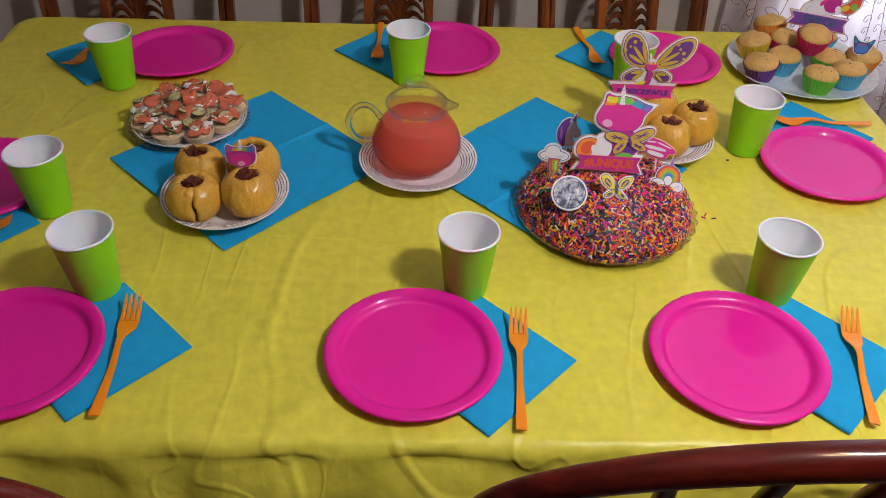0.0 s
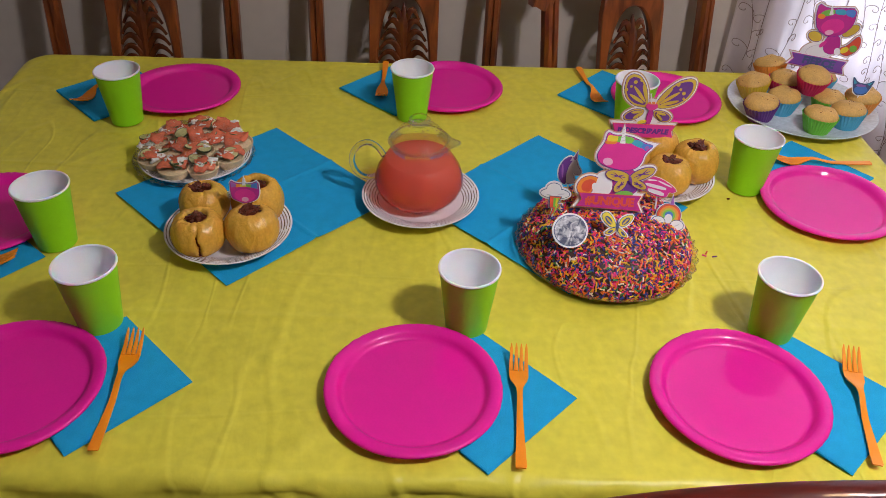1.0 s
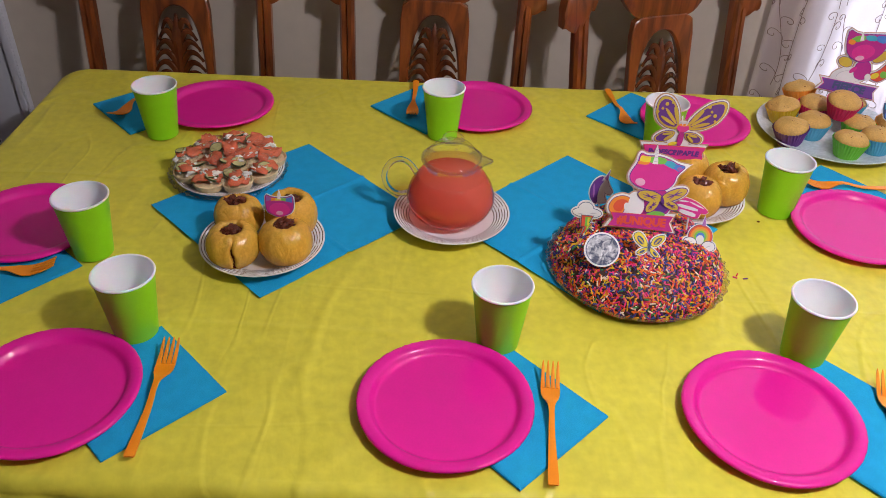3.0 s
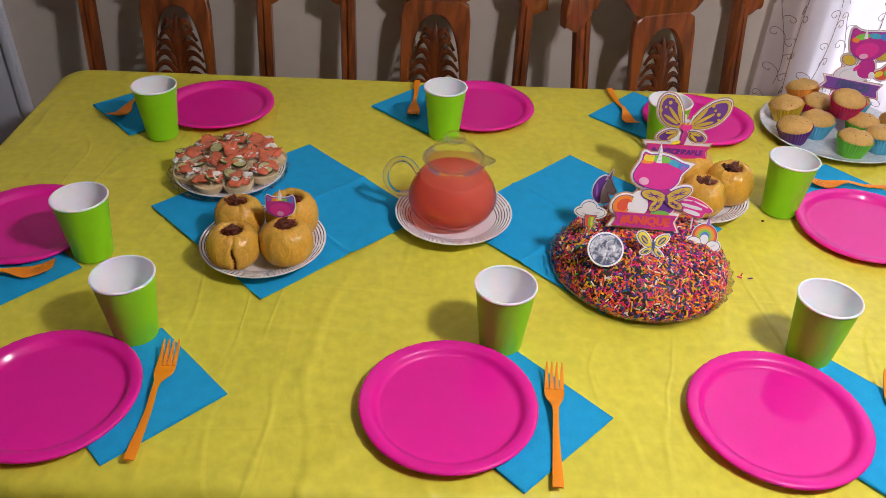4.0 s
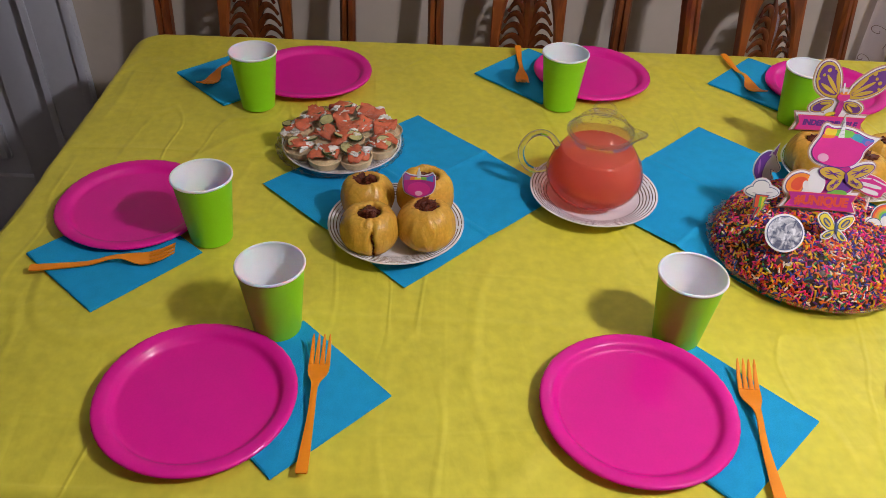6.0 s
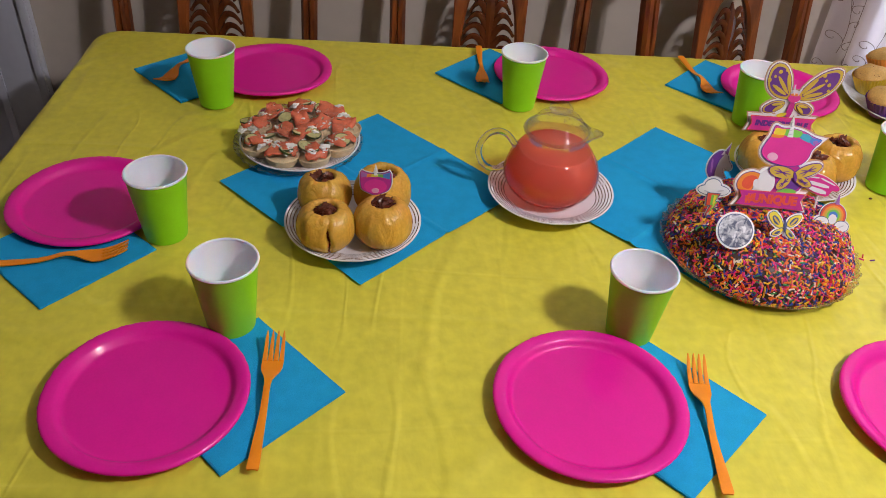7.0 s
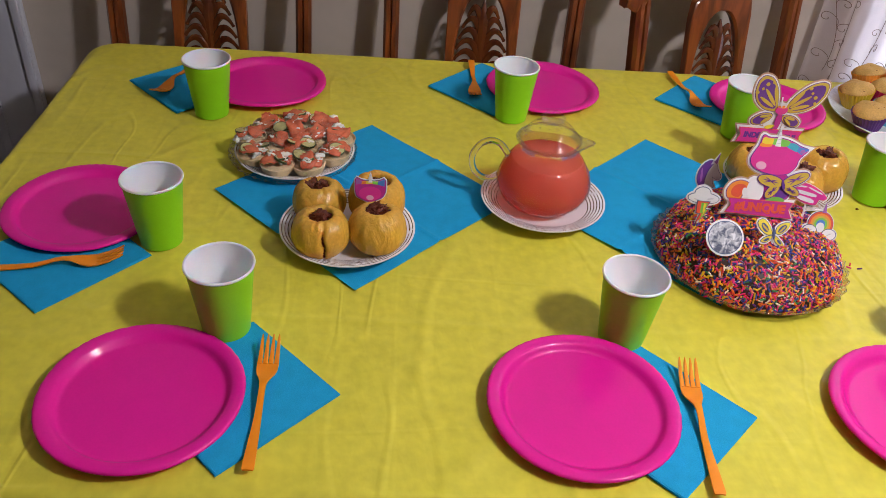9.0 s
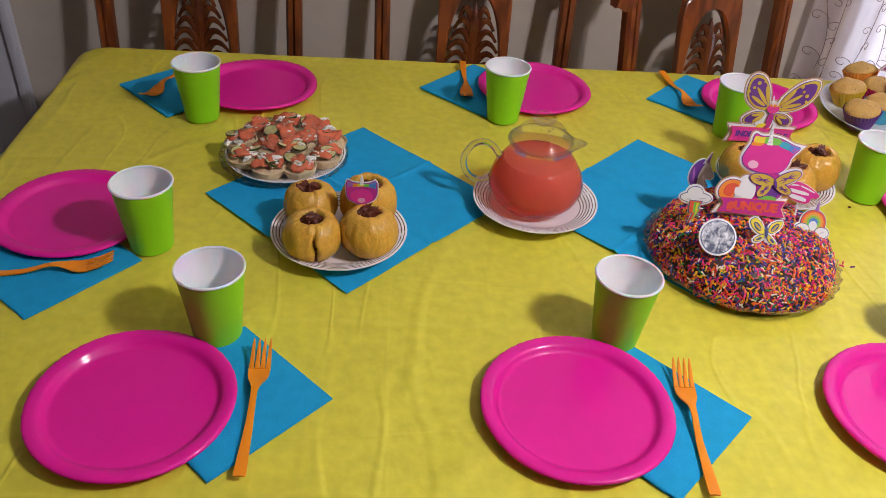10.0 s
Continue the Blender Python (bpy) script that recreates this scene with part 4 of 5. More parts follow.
# ---- baked apples ----
def baked_apple(x, y, z, r, h, seed, tilt=0, slit=None, lean=0):
    t = thing("baked_apple", pose(x, y, z, -lean, 0, 0) @ pose(0, 0, 0, tilt * 0.6, tilt, 47 * seed), "wrinkled golden baked apple stuffed with brown pecans", "apple", "baked apples")
    rows, segs = 40, 96
    bm = bmesh.new()
    rings = []
    hole = 0.46
    for i in range(rows + 1):
        u = i / rows
        if u < 0.80:
            a = -math.pi / 2 + (u / 0.80) * (math.pi / 2 + 1.08)
            rr = max(math.cos(a), 0) ** 0.62
            zz = 0.47 * h + (0.47 if a < 0 else 0.55) * h * math.sin(a)
        else:
            k = (u - 0.80) / 0.20
            a = 1.08
            edge = math.cos(a) ** 0.62
            rr = edge + (hole * 0.85 - edge) * min(1, k * 2.2)
            zz = 0.47 * h + 0.55 * h * math.sin(a) + 0.02 * h * math.sin(min(1, k * 2) * math.pi) - 0.34 * h * max(0.0, k - 0.42) / 0.58
        ring = []
        for j in range(segs):
            b = 2 * math.pi * j / segs
            cx, cy = math.cos(b), math.sin(b)
            f = 1 + 0.06 * noise.noise((cx * 1.2 + seed * 7, cy * 1.2, u * 2)) + 0.030 * noise.noise((cx * 4 + seed, cy * 4, u * 3))
            near_top = math.exp(-((u - 0.74) / 0.13) ** 2)
            f += (0.010 + 0.016 * near_top) * noise.noise((cx * 7 + seed, cy * 7, u * 9)) * (u < 0.92) + 0.014 * near_top * noise.noise((cx * 15, cy * 15 + seed, u * 11))
            f += 0.008 * noise.noise((cx * 9, cy * 9, seed + u * 9)) * max(0, 1 - abs(u - 0.80) / 0.12)
            if slit is not None:
                d = abs((b - radians(slit) - 0.10 * noise.noise((u * 6, seed, 2)) + math.pi) % (2 * math.pi) - math.pi)
                f -= 0.30 * math.exp(-(d / 0.06) ** 2) * max(0.0, 1 - abs(u - 0.52) / 0.40)
            ring.append(bm.verts.new((r * rr * f * cx, r * rr * f * cy, zz + 0.03 * h * noise.noise((cx * 2, cy * 2, seed + 3.0)) * u + 0.022 * h * noise.noise((cx * 5, cy * 5, seed)) * (0.72 < u < 0.93))))
        rings.append(ring)
    for a, b in zip(rings, rings[1:]):
        for j in range(segs):
            bm.faces.new((a[j], a[(j + 1) % segs], b[(j + 1) % segs], b[j]))
    bm.faces.new(rings[0])
    bm.faces.new(rings[-1][::-1])
    part("skin", bm, APPLE, t, smooth=80)
    rnd = random.Random(seed)
    for k in range(15):
        bm = bmesh.new()
        bmesh.ops.create_icosphere(bm, subdivisions=3, radius=1)
        for v in bm.verts:
            f = 1 + 0.75 * noise.noise(v.co * 2.2 + Vector((k, seed, 0))) + 0.35 * noise.noise(v.co * 6 + Vector((k, seed, 4)))
            v.co = Vector((v.co.x * 0.25 * r * f, v.co.y * 0.13 * r * f, v.co.z * 0.09 * r * f))
        a, d = rnd.uniform(0, 6.28), rnd.uniform(0, 0.28) * r
        m = pose(d * math.cos(a), d * math.sin(a), h * (0.80 + 0.0115 * k), rnd.uniform(-40, 40), rnd.uniform(-40, 40), rnd.uniform(0, 360))
        bmesh.ops.transform(bm, matrix=m, verts=bm.verts)
        part("pecan", bm, PECAN, t, smooth=80)
    if slit is not None:
        for k in range(6):
            bm = bmesh.new()
            bmesh.ops.create_icosphere(bm, subdivisions=2, radius=1)
            for v in bm.verts:
                v.co *= 1 + 0.6 * noise.noise(v.co * 2.5 + Vector((k, 3, seed)))
            bmesh.ops.transform(bm, matrix=pose(0.74 * r * math.cos(radians(slit)), 0.74 * r * math.sin(radians(slit)), h * (0.22 + 0.09 * k), 20 * k, 0, slit) @ Matrix.Diagonal((0.006, 0.0030, 0.0034, 1)), verts=bm.verts)
            part("pecan", bm, PECAN, t, smooth=80)
    return t


PZ = TOP + 0.009
baked_apple(-0.362, 0.972, PZ, 0.0385, 0.060, 1, 0, 282 - 47)
baked_apple(-0.287, 0.978, PZ + 0.001, 0.0395, 0.062, 2, -3, lean=11)
baked_apple(-0.371, 1.045, PZ, 0.0370, 0.058, 3, 4)
baked_apple(-0.294, 1.052, PZ, 0.0390, 0.068, 4, -4)
baked_apple(0.409, 1.194, PZ, 0.0385, 0.066, 5, 3)
baked_apple(0.352, 1.150, PZ, 0.0375, 0.062, 6, -3)
baked_apple(0.352, 1.241, PZ, 0.0375, 0.064, 7, 2)
baked_apple(0.295, 1.196, PZ, 0.0375, 0.063, 8, -2)

# ---- teapot ----
POT_Z = TOP + 0.0092
teapot = thing("teapot", pose(-0.0505, 1.112, POT_Z, 0, 0, -12), "round clear glass teapot full of coral pink drink", "teapot")


def beak(a, r, z):
    a = (a + math.pi) % (2 * math.pi) - math.pi
    k = max(0.0, min(1.0, (z - 0.094) / 0.012)) * math.exp(-(a / 0.26) ** 2)
    return r + 0.016 * k, z + 0.004 * k


POT = [(0.040, 0.0008), (0.052, 0.006), (0.0630, 0.018), (0.0690, 0.031), (0.0695, 0.042), (0.0650, 0.058), (0.0560, 0.0735), (0.0475, 0.0860), (0.0430, 0.0945), (0.0425, 0.1005), (0.0468, 0.1070)]
shell = part("glass_body", lathe([(0, 0.0004)] + POT + [(0.0458, 0.1077), (0.0415, 0.1010), (0.0418, 0.0945)], 72, wave=beak), GLASS, teapot, smooth=70)
shell.visible_shadow = False
fill = [(0, 0.0022)] + [(r - 0.0010, z + 0.0012) for r, z in POT[:6]] + [(0.0552, 0.0735), (0.0515, 0.0785), (0.0505, 0.0790), (0, 0.0790)]
part("drink", lathe(fill, 72), TEA, teapot, "cloudy coral pink drink", smooth=60)
lid = part("lid", lathe([(0.0385, 0.0995), (0.0390, 0.1045), (0.0440, 0.1085), (0.0435, 0.1100), (0.0405, 0.1115), (0.0370, 0.1190), (0.0300, 0.1275), (0.0180, 0.1315), (0.0110, 0.1330)], 64), STEAMED, teapot, "steamed clear glass dome", smooth=70)
part("knob", lathe([(0, 0.1320), (0.0100, 0.1330), (0.0165, 0.1385), (0.0170, 0.1425), (0.0130, 0.1470), (0.0060, 0.1484), (0, 0.1484)], 32), STEAMED, lid, smooth=80)
bm = bmesh.new()
rnd = random.Random(8)
for k in range(90):
    a, f = rnd.uniform(0, 6.28), rnd.random()
    r, z = (0.0400 - 0.010 * f, 0.1115 + 0.0150 * f) if k % 2 else (0.0300 - 0.019 * f, 0.1268 + 0.0056 * f)
    bmesh.ops.create_icosphere(bm, subdivisions=1, radius=rnd.uniform(0.0005, 0.0013), matrix=Matrix.Translation((r * math.cos(a), r * math.sin(a), z)))
tagged(part("condensation_drops", bm, DEW, lid, "drops of condensation", smooth=80), kind="stuff")
for r, z in ((0.0470, 0.1072), (0.0442, 0.1092)):
    part("rim_bead", lathe([(r + 0.0014 * math.cos(a), z + 0.0014 * math.sin(a)) for a in [2 * math.pi * k / 8 for k in range(9)]], 64, wave=beak if r > 0.045 else None), GLASS, teapot, smooth=80)
curve = bez((-0.056, 0, 0.072), (-0.074, 0, 0.104), (-0.097, 0, 0.084), 10) + bez((-0.097, 0, 0.084), (-0.117, 0, 0.060), (-0.102, 0, 0.037), 10)[1:] + bez((-0.102, 0, 0.037), (-0.088, 0, 0.020), (-0.0675, 0, 0.035), 10)[1:]
part("handle", tube(curve, 0.0047, 14), ROD_GLASS, teapot, smooth=80)
# ---- tartlets under cling film ----
TART_Z = TOP + 0.0095


def tartlet(x, y, z, seed):
    rnd = random.Random(seed)
    t = thing("tartlet", pose(x, y, z, rnd.uniform(-4, 4), rnd.uniform(-4, 4), rnd.uniform(0, 360)) @ Matrix.Scale(1.2, 4), "small pastry tartlet with salmon, cream and pickle slices", "tartlet", "salmon tartlets")
    part("pastry_shell", lathe([(0, 0), (0.0120, 0), (0.0160, 0.003), (0.0192, 0.008), (0.0210, 0.0140), (0.0212, 0.0160), (0.0200, 0.0165), (0.0165, 0.010), (0, 0.008)], 60, wave=lambda a, r, z: (r + 0.00025 * math.sin(a * 15) * min(1, z / 0.006), z)), CRUST, t, smooth=60)
    part("filling", lathe([(0, 0.0160), (0.010, 0.0156), (0.0165, 0.0140), (0.0190, 0.0120)], 32, wave=lambda a, r, z: (r, z + 0.0015 * noise.noise((r * 200 * math.cos(a), r * 200 * math.sin(a), seed)))), CRUST, t, smooth=80)
    for k in range(9):
        bm = bmesh.new()
        bmesh.ops.create_icosphere(bm, subdivisions=3, radius=rnd.uniform(0.0022, 0.0052))
        for v in bm.verts:
            v.co *= 1 + 0.85 * noise.noise(v.co * 320 + Vector((seed, k, 0)))
            v.co = Vector((v.co.x * 1.5, v.co.y * 0.85, v.co.z * 0.55))
        bmesh.ops.rotate(bm, verts=bm.verts, cent=(0, 0, 0), matrix=Matrix.Rotation(rnd.uniform(0, 6.28), 3, "Z"))
        bmesh.ops.translate(bm, verts=bm.verts, vec=(rnd.uniform(-0.013, 0.013), rnd.uniform(-0.013, 0.013), 0.0165 + rnd.uniform(0, 0.009)))
        part("cream", bm, CREAM, t, smooth=80)
    for k in range(2):
        bm = bmesh.new()
        n = 8
        w, l, bend = rnd.uniform(0.010, 0.013), rnd.uniform(0.014, 0.020), rnd.uniform(0.003, 0.006)
        rows = []
        for i in range(n + 1):
            u = -1 + 2 * i / n
            rows.append([bm.verts.new((l * u * (1 - 0.22 * v * v), w * v * (1 - 0.35 * u * u) + 0.002 * math.sin(u * 3 + seed), bend * (1 - u * u) + 0.002 * math.sin(v * 4 + u * 5 + k) + 0.0015 * noise.noise((u * 3, v * 3, seed)))) for v in (-1, -0.5, 0, 0.5, 1)])
        for a, b in zip(rows, rows[1:]):
            for j in range(4):
                bm.faces.new((a[j], a[j + 1], b[j + 1], b[j]))
        res = bmesh.ops.extrude_face_region(bm, geom=bm.faces[:])
        bmesh.ops.translate(bm, verts=[v for v in res["geom"] if isinstance(v, bmesh.types.BMVert)], vec=(0, 0, 0.0018))
        bmesh.ops.transform(bm, matrix=pose(rnd.uniform(-0.006, 0.006), rnd.uniform(-0.008, 0.008), 0.0180 + 0.002 * k, rnd.uniform(-15, 15), rnd.uniform(-10, 10), rnd.uniform(0, 360)), verts=bm.verts)
        part("salmon_slice", bm, SALMON, t, smooth=80)
    for k in range(rnd.choice((1, 1, 2))):
        m = pose(rnd.uniform(-0.011, 0.011), rnd.uniform(-0.011, 0.011), 0.0235, rnd.uniform(-22, 22), rnd.uniform(-22, 22), 0)
        r = rnd.uniform(0.0080, 0.0100)
        bm = lathe([(0, -0.001), (r, -0.001), (r, 0.001), (0, 0.001)], 20)
        bmesh.ops.transform(bm, matrix=m, verts=bm.verts)
        slice_ = part("pickle_slice", bm, PICKLE, t)
        bm = lathe([(r, -0.0013), (r + 0.0008, -0.0011), (r + 0.0008, 0.0011), (r, 0.0013), (r, -0.0013)], 20)
        bmesh.ops.transform(bm, matrix=m, verts=bm.verts)
        part("rind", bm, PICKLE_RIND, slice_)
    return t


TPX, TPY = -0.427, 1.222
for k in range(9):
    a = 2 * math.pi * k / 9 + 0.25
    tartlet(TPX + 0.070 * math.cos(a), TPY + 0.070 * math.sin(a), TART_Z + 0.003, k + 11)
for k in range(4):
    a = 2 * math.pi * k / 4 + 0.5
    tartlet(TPX + 0.026 * math.cos(a), TPY + 0.026 * math.sin(a), TART_Z + 0.004 + 0.004 * (k % 2), k + 31)


def rumple(a, r, z):
    c, s = math.cos(a), math.sin(a)
    f = noise.noise((c * r * 60, s * r * 60, 2.0)) + 0.5 * noise.noise((c * r * 150, s * r * 150, 6.0))
    k = min(1.0, r / 0.03)
    return r * (1 + 0.05 * noise.noise((c * 3, s * 3, 1)) * k), z + 0.0050 * f * k + 0.0016 * noise.noise((c * r * 420, s * r * 420, 3.0)) * k


film = thing("cling_film", pose(TPX - 0.003, TPY - 0.002, TOP + 0.0045), "crumpled clear cling film stretched over tartlets", "cling film")
sheet = part("film_sheet", lathe([(0, 0.0420), (0.020, 0.0418), (0.040, 0.0410), (0.060, 0.0395), (0.074, 0.0365), (0.082, 0.0315), (0.089, 0.0245), (0.095, 0.0185), (0.0985, 0.0150)], 120, wave=rumple), FILM, film, "", 80)
sheet.visible_shadow = False


def gather(a, r, z):
    f = noise.noise((math.cos(a) * 14, math.sin(a) * 14, r * 90)) + 0.6 * math.sin(a * 61 + 4 * math.sin(a * 7))
    return r + 0.0022 * f, max(0.0004, z + 0.0024 * noise.noise((math.cos(a) * 22, math.sin(a) * 22, r * 300)))


edge = part("film_edge", lathe([(0.0980, 0.0150), (0.0992, 0.0130), (0.0985, 0.0105), (0.0950, 0.0080), (0.0900, 0.0060)], 220, wave=gather), FILM, film, "gathered edge of the film", 30)
edge.visible_shadow = False

# ---- sprinkle cake on a glass platter ----
CX, CY = 0.229, 0.998
platter = thing("glass_platter", pose(CX, CY, TOP + 0.0035) @ Matrix.Diagonal((0.945, 0.945, 1, 1)), "clear glass platter with a scalloped edge", "platter")
part("plate_body", lathe([(0, 0.002), (0.10, 0.002), (0.115, 0.005), (0.134, 0.0125), (0.1405, 0.014), (0.1400, 0.012), (0.118, 0.001), (0.10, 0.0), (0, 0.0)], 144, wave=lambda a, r, z: (r + 0.0018 * max(0, (r - 0.12) / 0.02) * math.sin(a * 36), z + 0.0010 * max(0, (r - 0.12) / 0.02) * math.sin(a * 36))), GLASS, platter, smooth=60)
part("edge_bead", lathe([(0.1405 + 0.0013 * math.cos(a), 0.0135 + 0.0013 * math.sin(a)) for a in [2 * math.pi * k / 8 for k in range(9)]], 144, wave=lambda a, r, z: (r + 0.0018 * math.sin(a * 36), z + 0.0010 * math.sin(a * 36))), ROD_GLASS, platter, smooth=80)

cake = thing("sprinkle_cake", pose(CX, CY, TOP + 0.0058) @ Matrix.Diagonal((0.945, 0.945, 1, 1)), "domed cake covered all over in rainbow sprinkles", "cake")
DOME = [(0.1290, 0.0030), (0.1310, 0.0100), (0.1285, 0.0200), (0.1220, 0.0330), (0.1115, 0.0450), (0.0975, 0.0535), (0.0800, 0.0595), (0.0600, 0.0635), (0.0400, 0.0660), (0.0200, 0.0675), (0, 0.0680)]


def lumpy(a, r, z):
    c, s = math.cos(a), math.sin(a)
    return r * (1 + 0.022 * noise.noise((c * 2, s * 2, z * 20)) + 0.012 * noise.noise((c * 7, s * 7, z * 50))), z + 0.003 * noise.noise((c * r * 30, s * r * 30, 5))


part("frosting", lathe([(0, 0.0)] + DOME, 96, wave=lumpy), ICING, cake, "frosting darkened for the shaded gaps between sprinkles", smooth=80)


def sprinkle_material(name, source, output):
    m = material(name, (0.5, 0.2, 0.2), 0.35)
    nt = m.node_tree
    info, ramp = nt.nodes.new(source), nt.nodes.new("ShaderNodeValToRGB")
    ramp.color_ramp.interpolation = "CONSTANT"
    tones = [(0.82, 0.025, 0.22), (0.86, 0.16, 0.012), (0.85, 0.52, 0.015), (0.03, 0.06, 0.36), (0.12, 0.015, 0.20), (0.84, 0.74, 0.62), (0.66, 0.015, 0.02), (0.04, 0.30, 0.08), (0.85, 0.22, 0.14), (0.06, 0.012, 0.02)]
    stops = [0.0, 0.17, 0.34, 0.49, 0.60, 0.71, 0.76, 0.84, 0.88, 0.93]
    while len(ramp.color_ramp.elements) < len(tones):
        ramp.color_ramp.elements.new(0.5)
    for e, p, c in zip(ramp.color_ramp.elements, stops, tones):
        e.position = p
    for e, p, c in zip(ramp.color_ramp.elements, stops, tones):
        e.color = (*c, 1)
    nt.links.new(info.outputs[output], ramp.inputs[0])
    nt.links.new(ramp.outputs[0], nt.nodes["Principled BSDF"].inputs["Base Color"])
    return m


SPRINKLES = sprinkle_material("rainbow_sprinkles", "ShaderNodeNewGeometry", "Random Per Island")
SPRINKLE = sprinkle_material("rainbow_sprinkle", "ShaderNodeObjectInfo", "Random")


def dome_at(u, a):
    """A place on the dome and its normal, u from 0 at the foot to 1 at the top."""
    k = min(u * (len(DOME) - 1), len(DOME) - 1.001)
    i = int(k)
    (r0, z0), (r1, z1) = DOME[i], DOME[i + 1]
    f = k - i
    r, z = lumpy(a, r0 + (r1 - r0) * f, z0 + (z1 - z0) * f)
    dr, dz = r1 - r0, z1 - z0
    n = Vector((dz * math.cos(a), dz * math.sin(a), -dr)).normalized()
    return Vector((r * math.cos(a), r * math.sin(a), z)), n


lengths = [math.hypot(b[0] - a[0], b[1] - a[1]) * (a[0] + b[0]) / 2 for a, b in zip(DOME, DOME[1:])]
rnd = random.Random(21)
HEX = [(math.cos(math.pi * k / 3), math.sin(math.pi * k / 3)) for k in range(6)]
rod_mesh = tube([(0, 0, -0.5), (0, 0, 0.5)], 1.0, 6)
for v in rod_mesh.verts:
    v.co = Vector((v.co.x * 0.00115, v.co.y * 0.00115, v.co.z * 0.0070))
rod_mesh = finish("sprinkle", rod_mesh, SPRINKLE, 70)
verts, faces, near = [], [], 0
for count in range(6300):
    i = rnd.choices(range(len(lengths)), lengths)[0]
    a = rnd.uniform(0, 2 * math.pi)
    p, n = dome_at((i + rnd.random()) / (len(DOME) - 1), a)
    side = n.cross(Vector((rnd.uniform(-1, 1), rnd.uniform(-1, 1), rnd.uniform(-1, 1)))).normalized()
    way = (side + n * rnd.uniform(-0.30, 0.35)).normalized()
    p = p + n * rnd.uniform(0.0002, 0.0022)
    e1 = way.cross(n).normalized()
    e2 = way.cross(e1)
    if near < 300 and -1.9 < a - 2 * math.pi * (a > math.pi) < -1.25 and i < 6:
        ob = new("sprinkle", rod_mesh)
        ob.parent = cake
        ob.matrix_basis = Matrix((e1, e2, way)).transposed().to_4x4()
        ob.location = p
        near += 1
        continue
    base, h, r = len(verts), rnd.uniform(0.0028, 0.0039), 0.00115
    for end in (-h, h):
        verts += [p + way * end + r * (c * e1 + s * e2) for c, s in HEX]
    faces += [tuple(base + k for k in range(6)), tuple(base + 11 - k for k in range(6))]
    faces += [(base + k, base + (k + 1) % 6, base + 6 + (k + 1) % 6, base + 6 + k) for k in range(6)]
me = bpy.data.meshes.new("sprinkles")
me.from_pydata([tuple(v) for v in verts], [], faces)
me.materials.append(SPRINKLES)
ob = new("sugar_coat", me)
ob.parent = cake
tagged(ob, "dense coat of rainbow sugar sprinkles", kind="stuff")

# ---- paper toppers ----


def ell(cx, cz, rx, rz, turn=0, n=26):
    c, s = math.cos(radians(turn)), math.sin(radians(turn))
    return [(cx + rx * math.cos(a) * c - rz * math.sin(a) * s, cz + rx * math.cos(a) * s + rz * math.sin(a) * c) for a in [2 * math.pi * k / n for k in range(n)]]


def grow(pts, d):
    """The outline moved outwards by d."""
    n = len(pts)
    turn = sum(pts[i][0] * pts[(i + 1) % n][1] - pts[(i + 1) % n][0] * pts[i][1] for i in range(n))
    sign = 1 if turn > 0 else -1
    res = []
    for i in range(n):
        (x0, z0), (x1, z1), (x2, z2) = pts[i - 1], pts[i], pts[(i + 1) % n]
        a, b = Vector((z1 - z0, x0 - x1)).normalized(), Vector((z2 - z1, x1 - x2)).normalized()
        m = a + b
        k = d * sign / max(0.45, 0.5 * m.dot(m))
        res.append((x1 + m.x * k, z1 + m.y * k))
    return res


def topper(name, m, label, layers, outline, edge=2.0, border=0.0, stick=40):
    """layers: (part name, ink, outline in mm); outline: the layers that the white card follows."""
    t = thing(name, m, label, "topper", "paper toppers")
    mm = 0.001
    if border:
        bm = bmesh.new()
        for k, pts in enumerate(outline):
            slab([(x * mm, z * mm) for x, z in grow(pts, edge + border)], 0.0002 + 0.00004 * k, 0.0009 + 0.00004 * k, bm)
        part("backing_card", bm, TAN, t, "tan card border")
    bm = bmesh.new()
    for k, pts in enumerate(outline):
        slab([(x * mm, z * mm) for x, z in grow(pts, edge)], -0.0004 - 0.00004 * k, 0.0001 - 0.00001 * k, bm)
    part("white_card", bm, CARD, t, "white card border")
    depth = 0.0010
    for name_, tone, pts in layers:
        part(name_, slab([(x * mm, z * mm) for x, z in pts], -depth - 0.0003, -depth + 0.0005), tone if not isinstance(tone, str) else INK[tone], t)
        depth += 0.0001
    if stick:
        part("stick", tube([(0, 0.0016, 0.004), (0, 0.0016, -stick * mm)], 0.0012, 8), CARD, t)
    return t, depth


def lettering(text, parent, x, z, size, tone, depth, turn=0, wide=1.0):
    cu = bpy.data.curves.new("lettering", "FONT")
    cu.body, cu.size, cu.align_x, cu.align_y, cu.extrude = text, size, "CENTER", "CENTER", 0.0002
    cu.offset = size * 0.055
    tmp = new("tmp", cu)
    me = bpy.data.meshes.new_from_object(tmp)
    bpy.data.objects.remove(tmp)
    me.materials.clear()
    me.materials.append(INK[tone])
    ob = new("lettering", me)
    ob.parent = parent
    ob.matrix_basis = pose(x, -depth - 0.0005, z, 90, 0, 0) @ pose(0, 0, 0, 0, 0, turn) @ Matrix.Diagonal((wide, 1, 1, 1))
    return tagged(ob, "printed word " + text.strip("#").lower())


def inset(pts, f):
    """The outline drawn in towards its middle by the factor f."""
    cx, cz = sum(p[0] for p in pts) / len(pts), sum(p[1] for p in pts) / len(pts)
    return [(cx + (x - cx) * f, cz + (z - cz) * f) for x, z in pts]


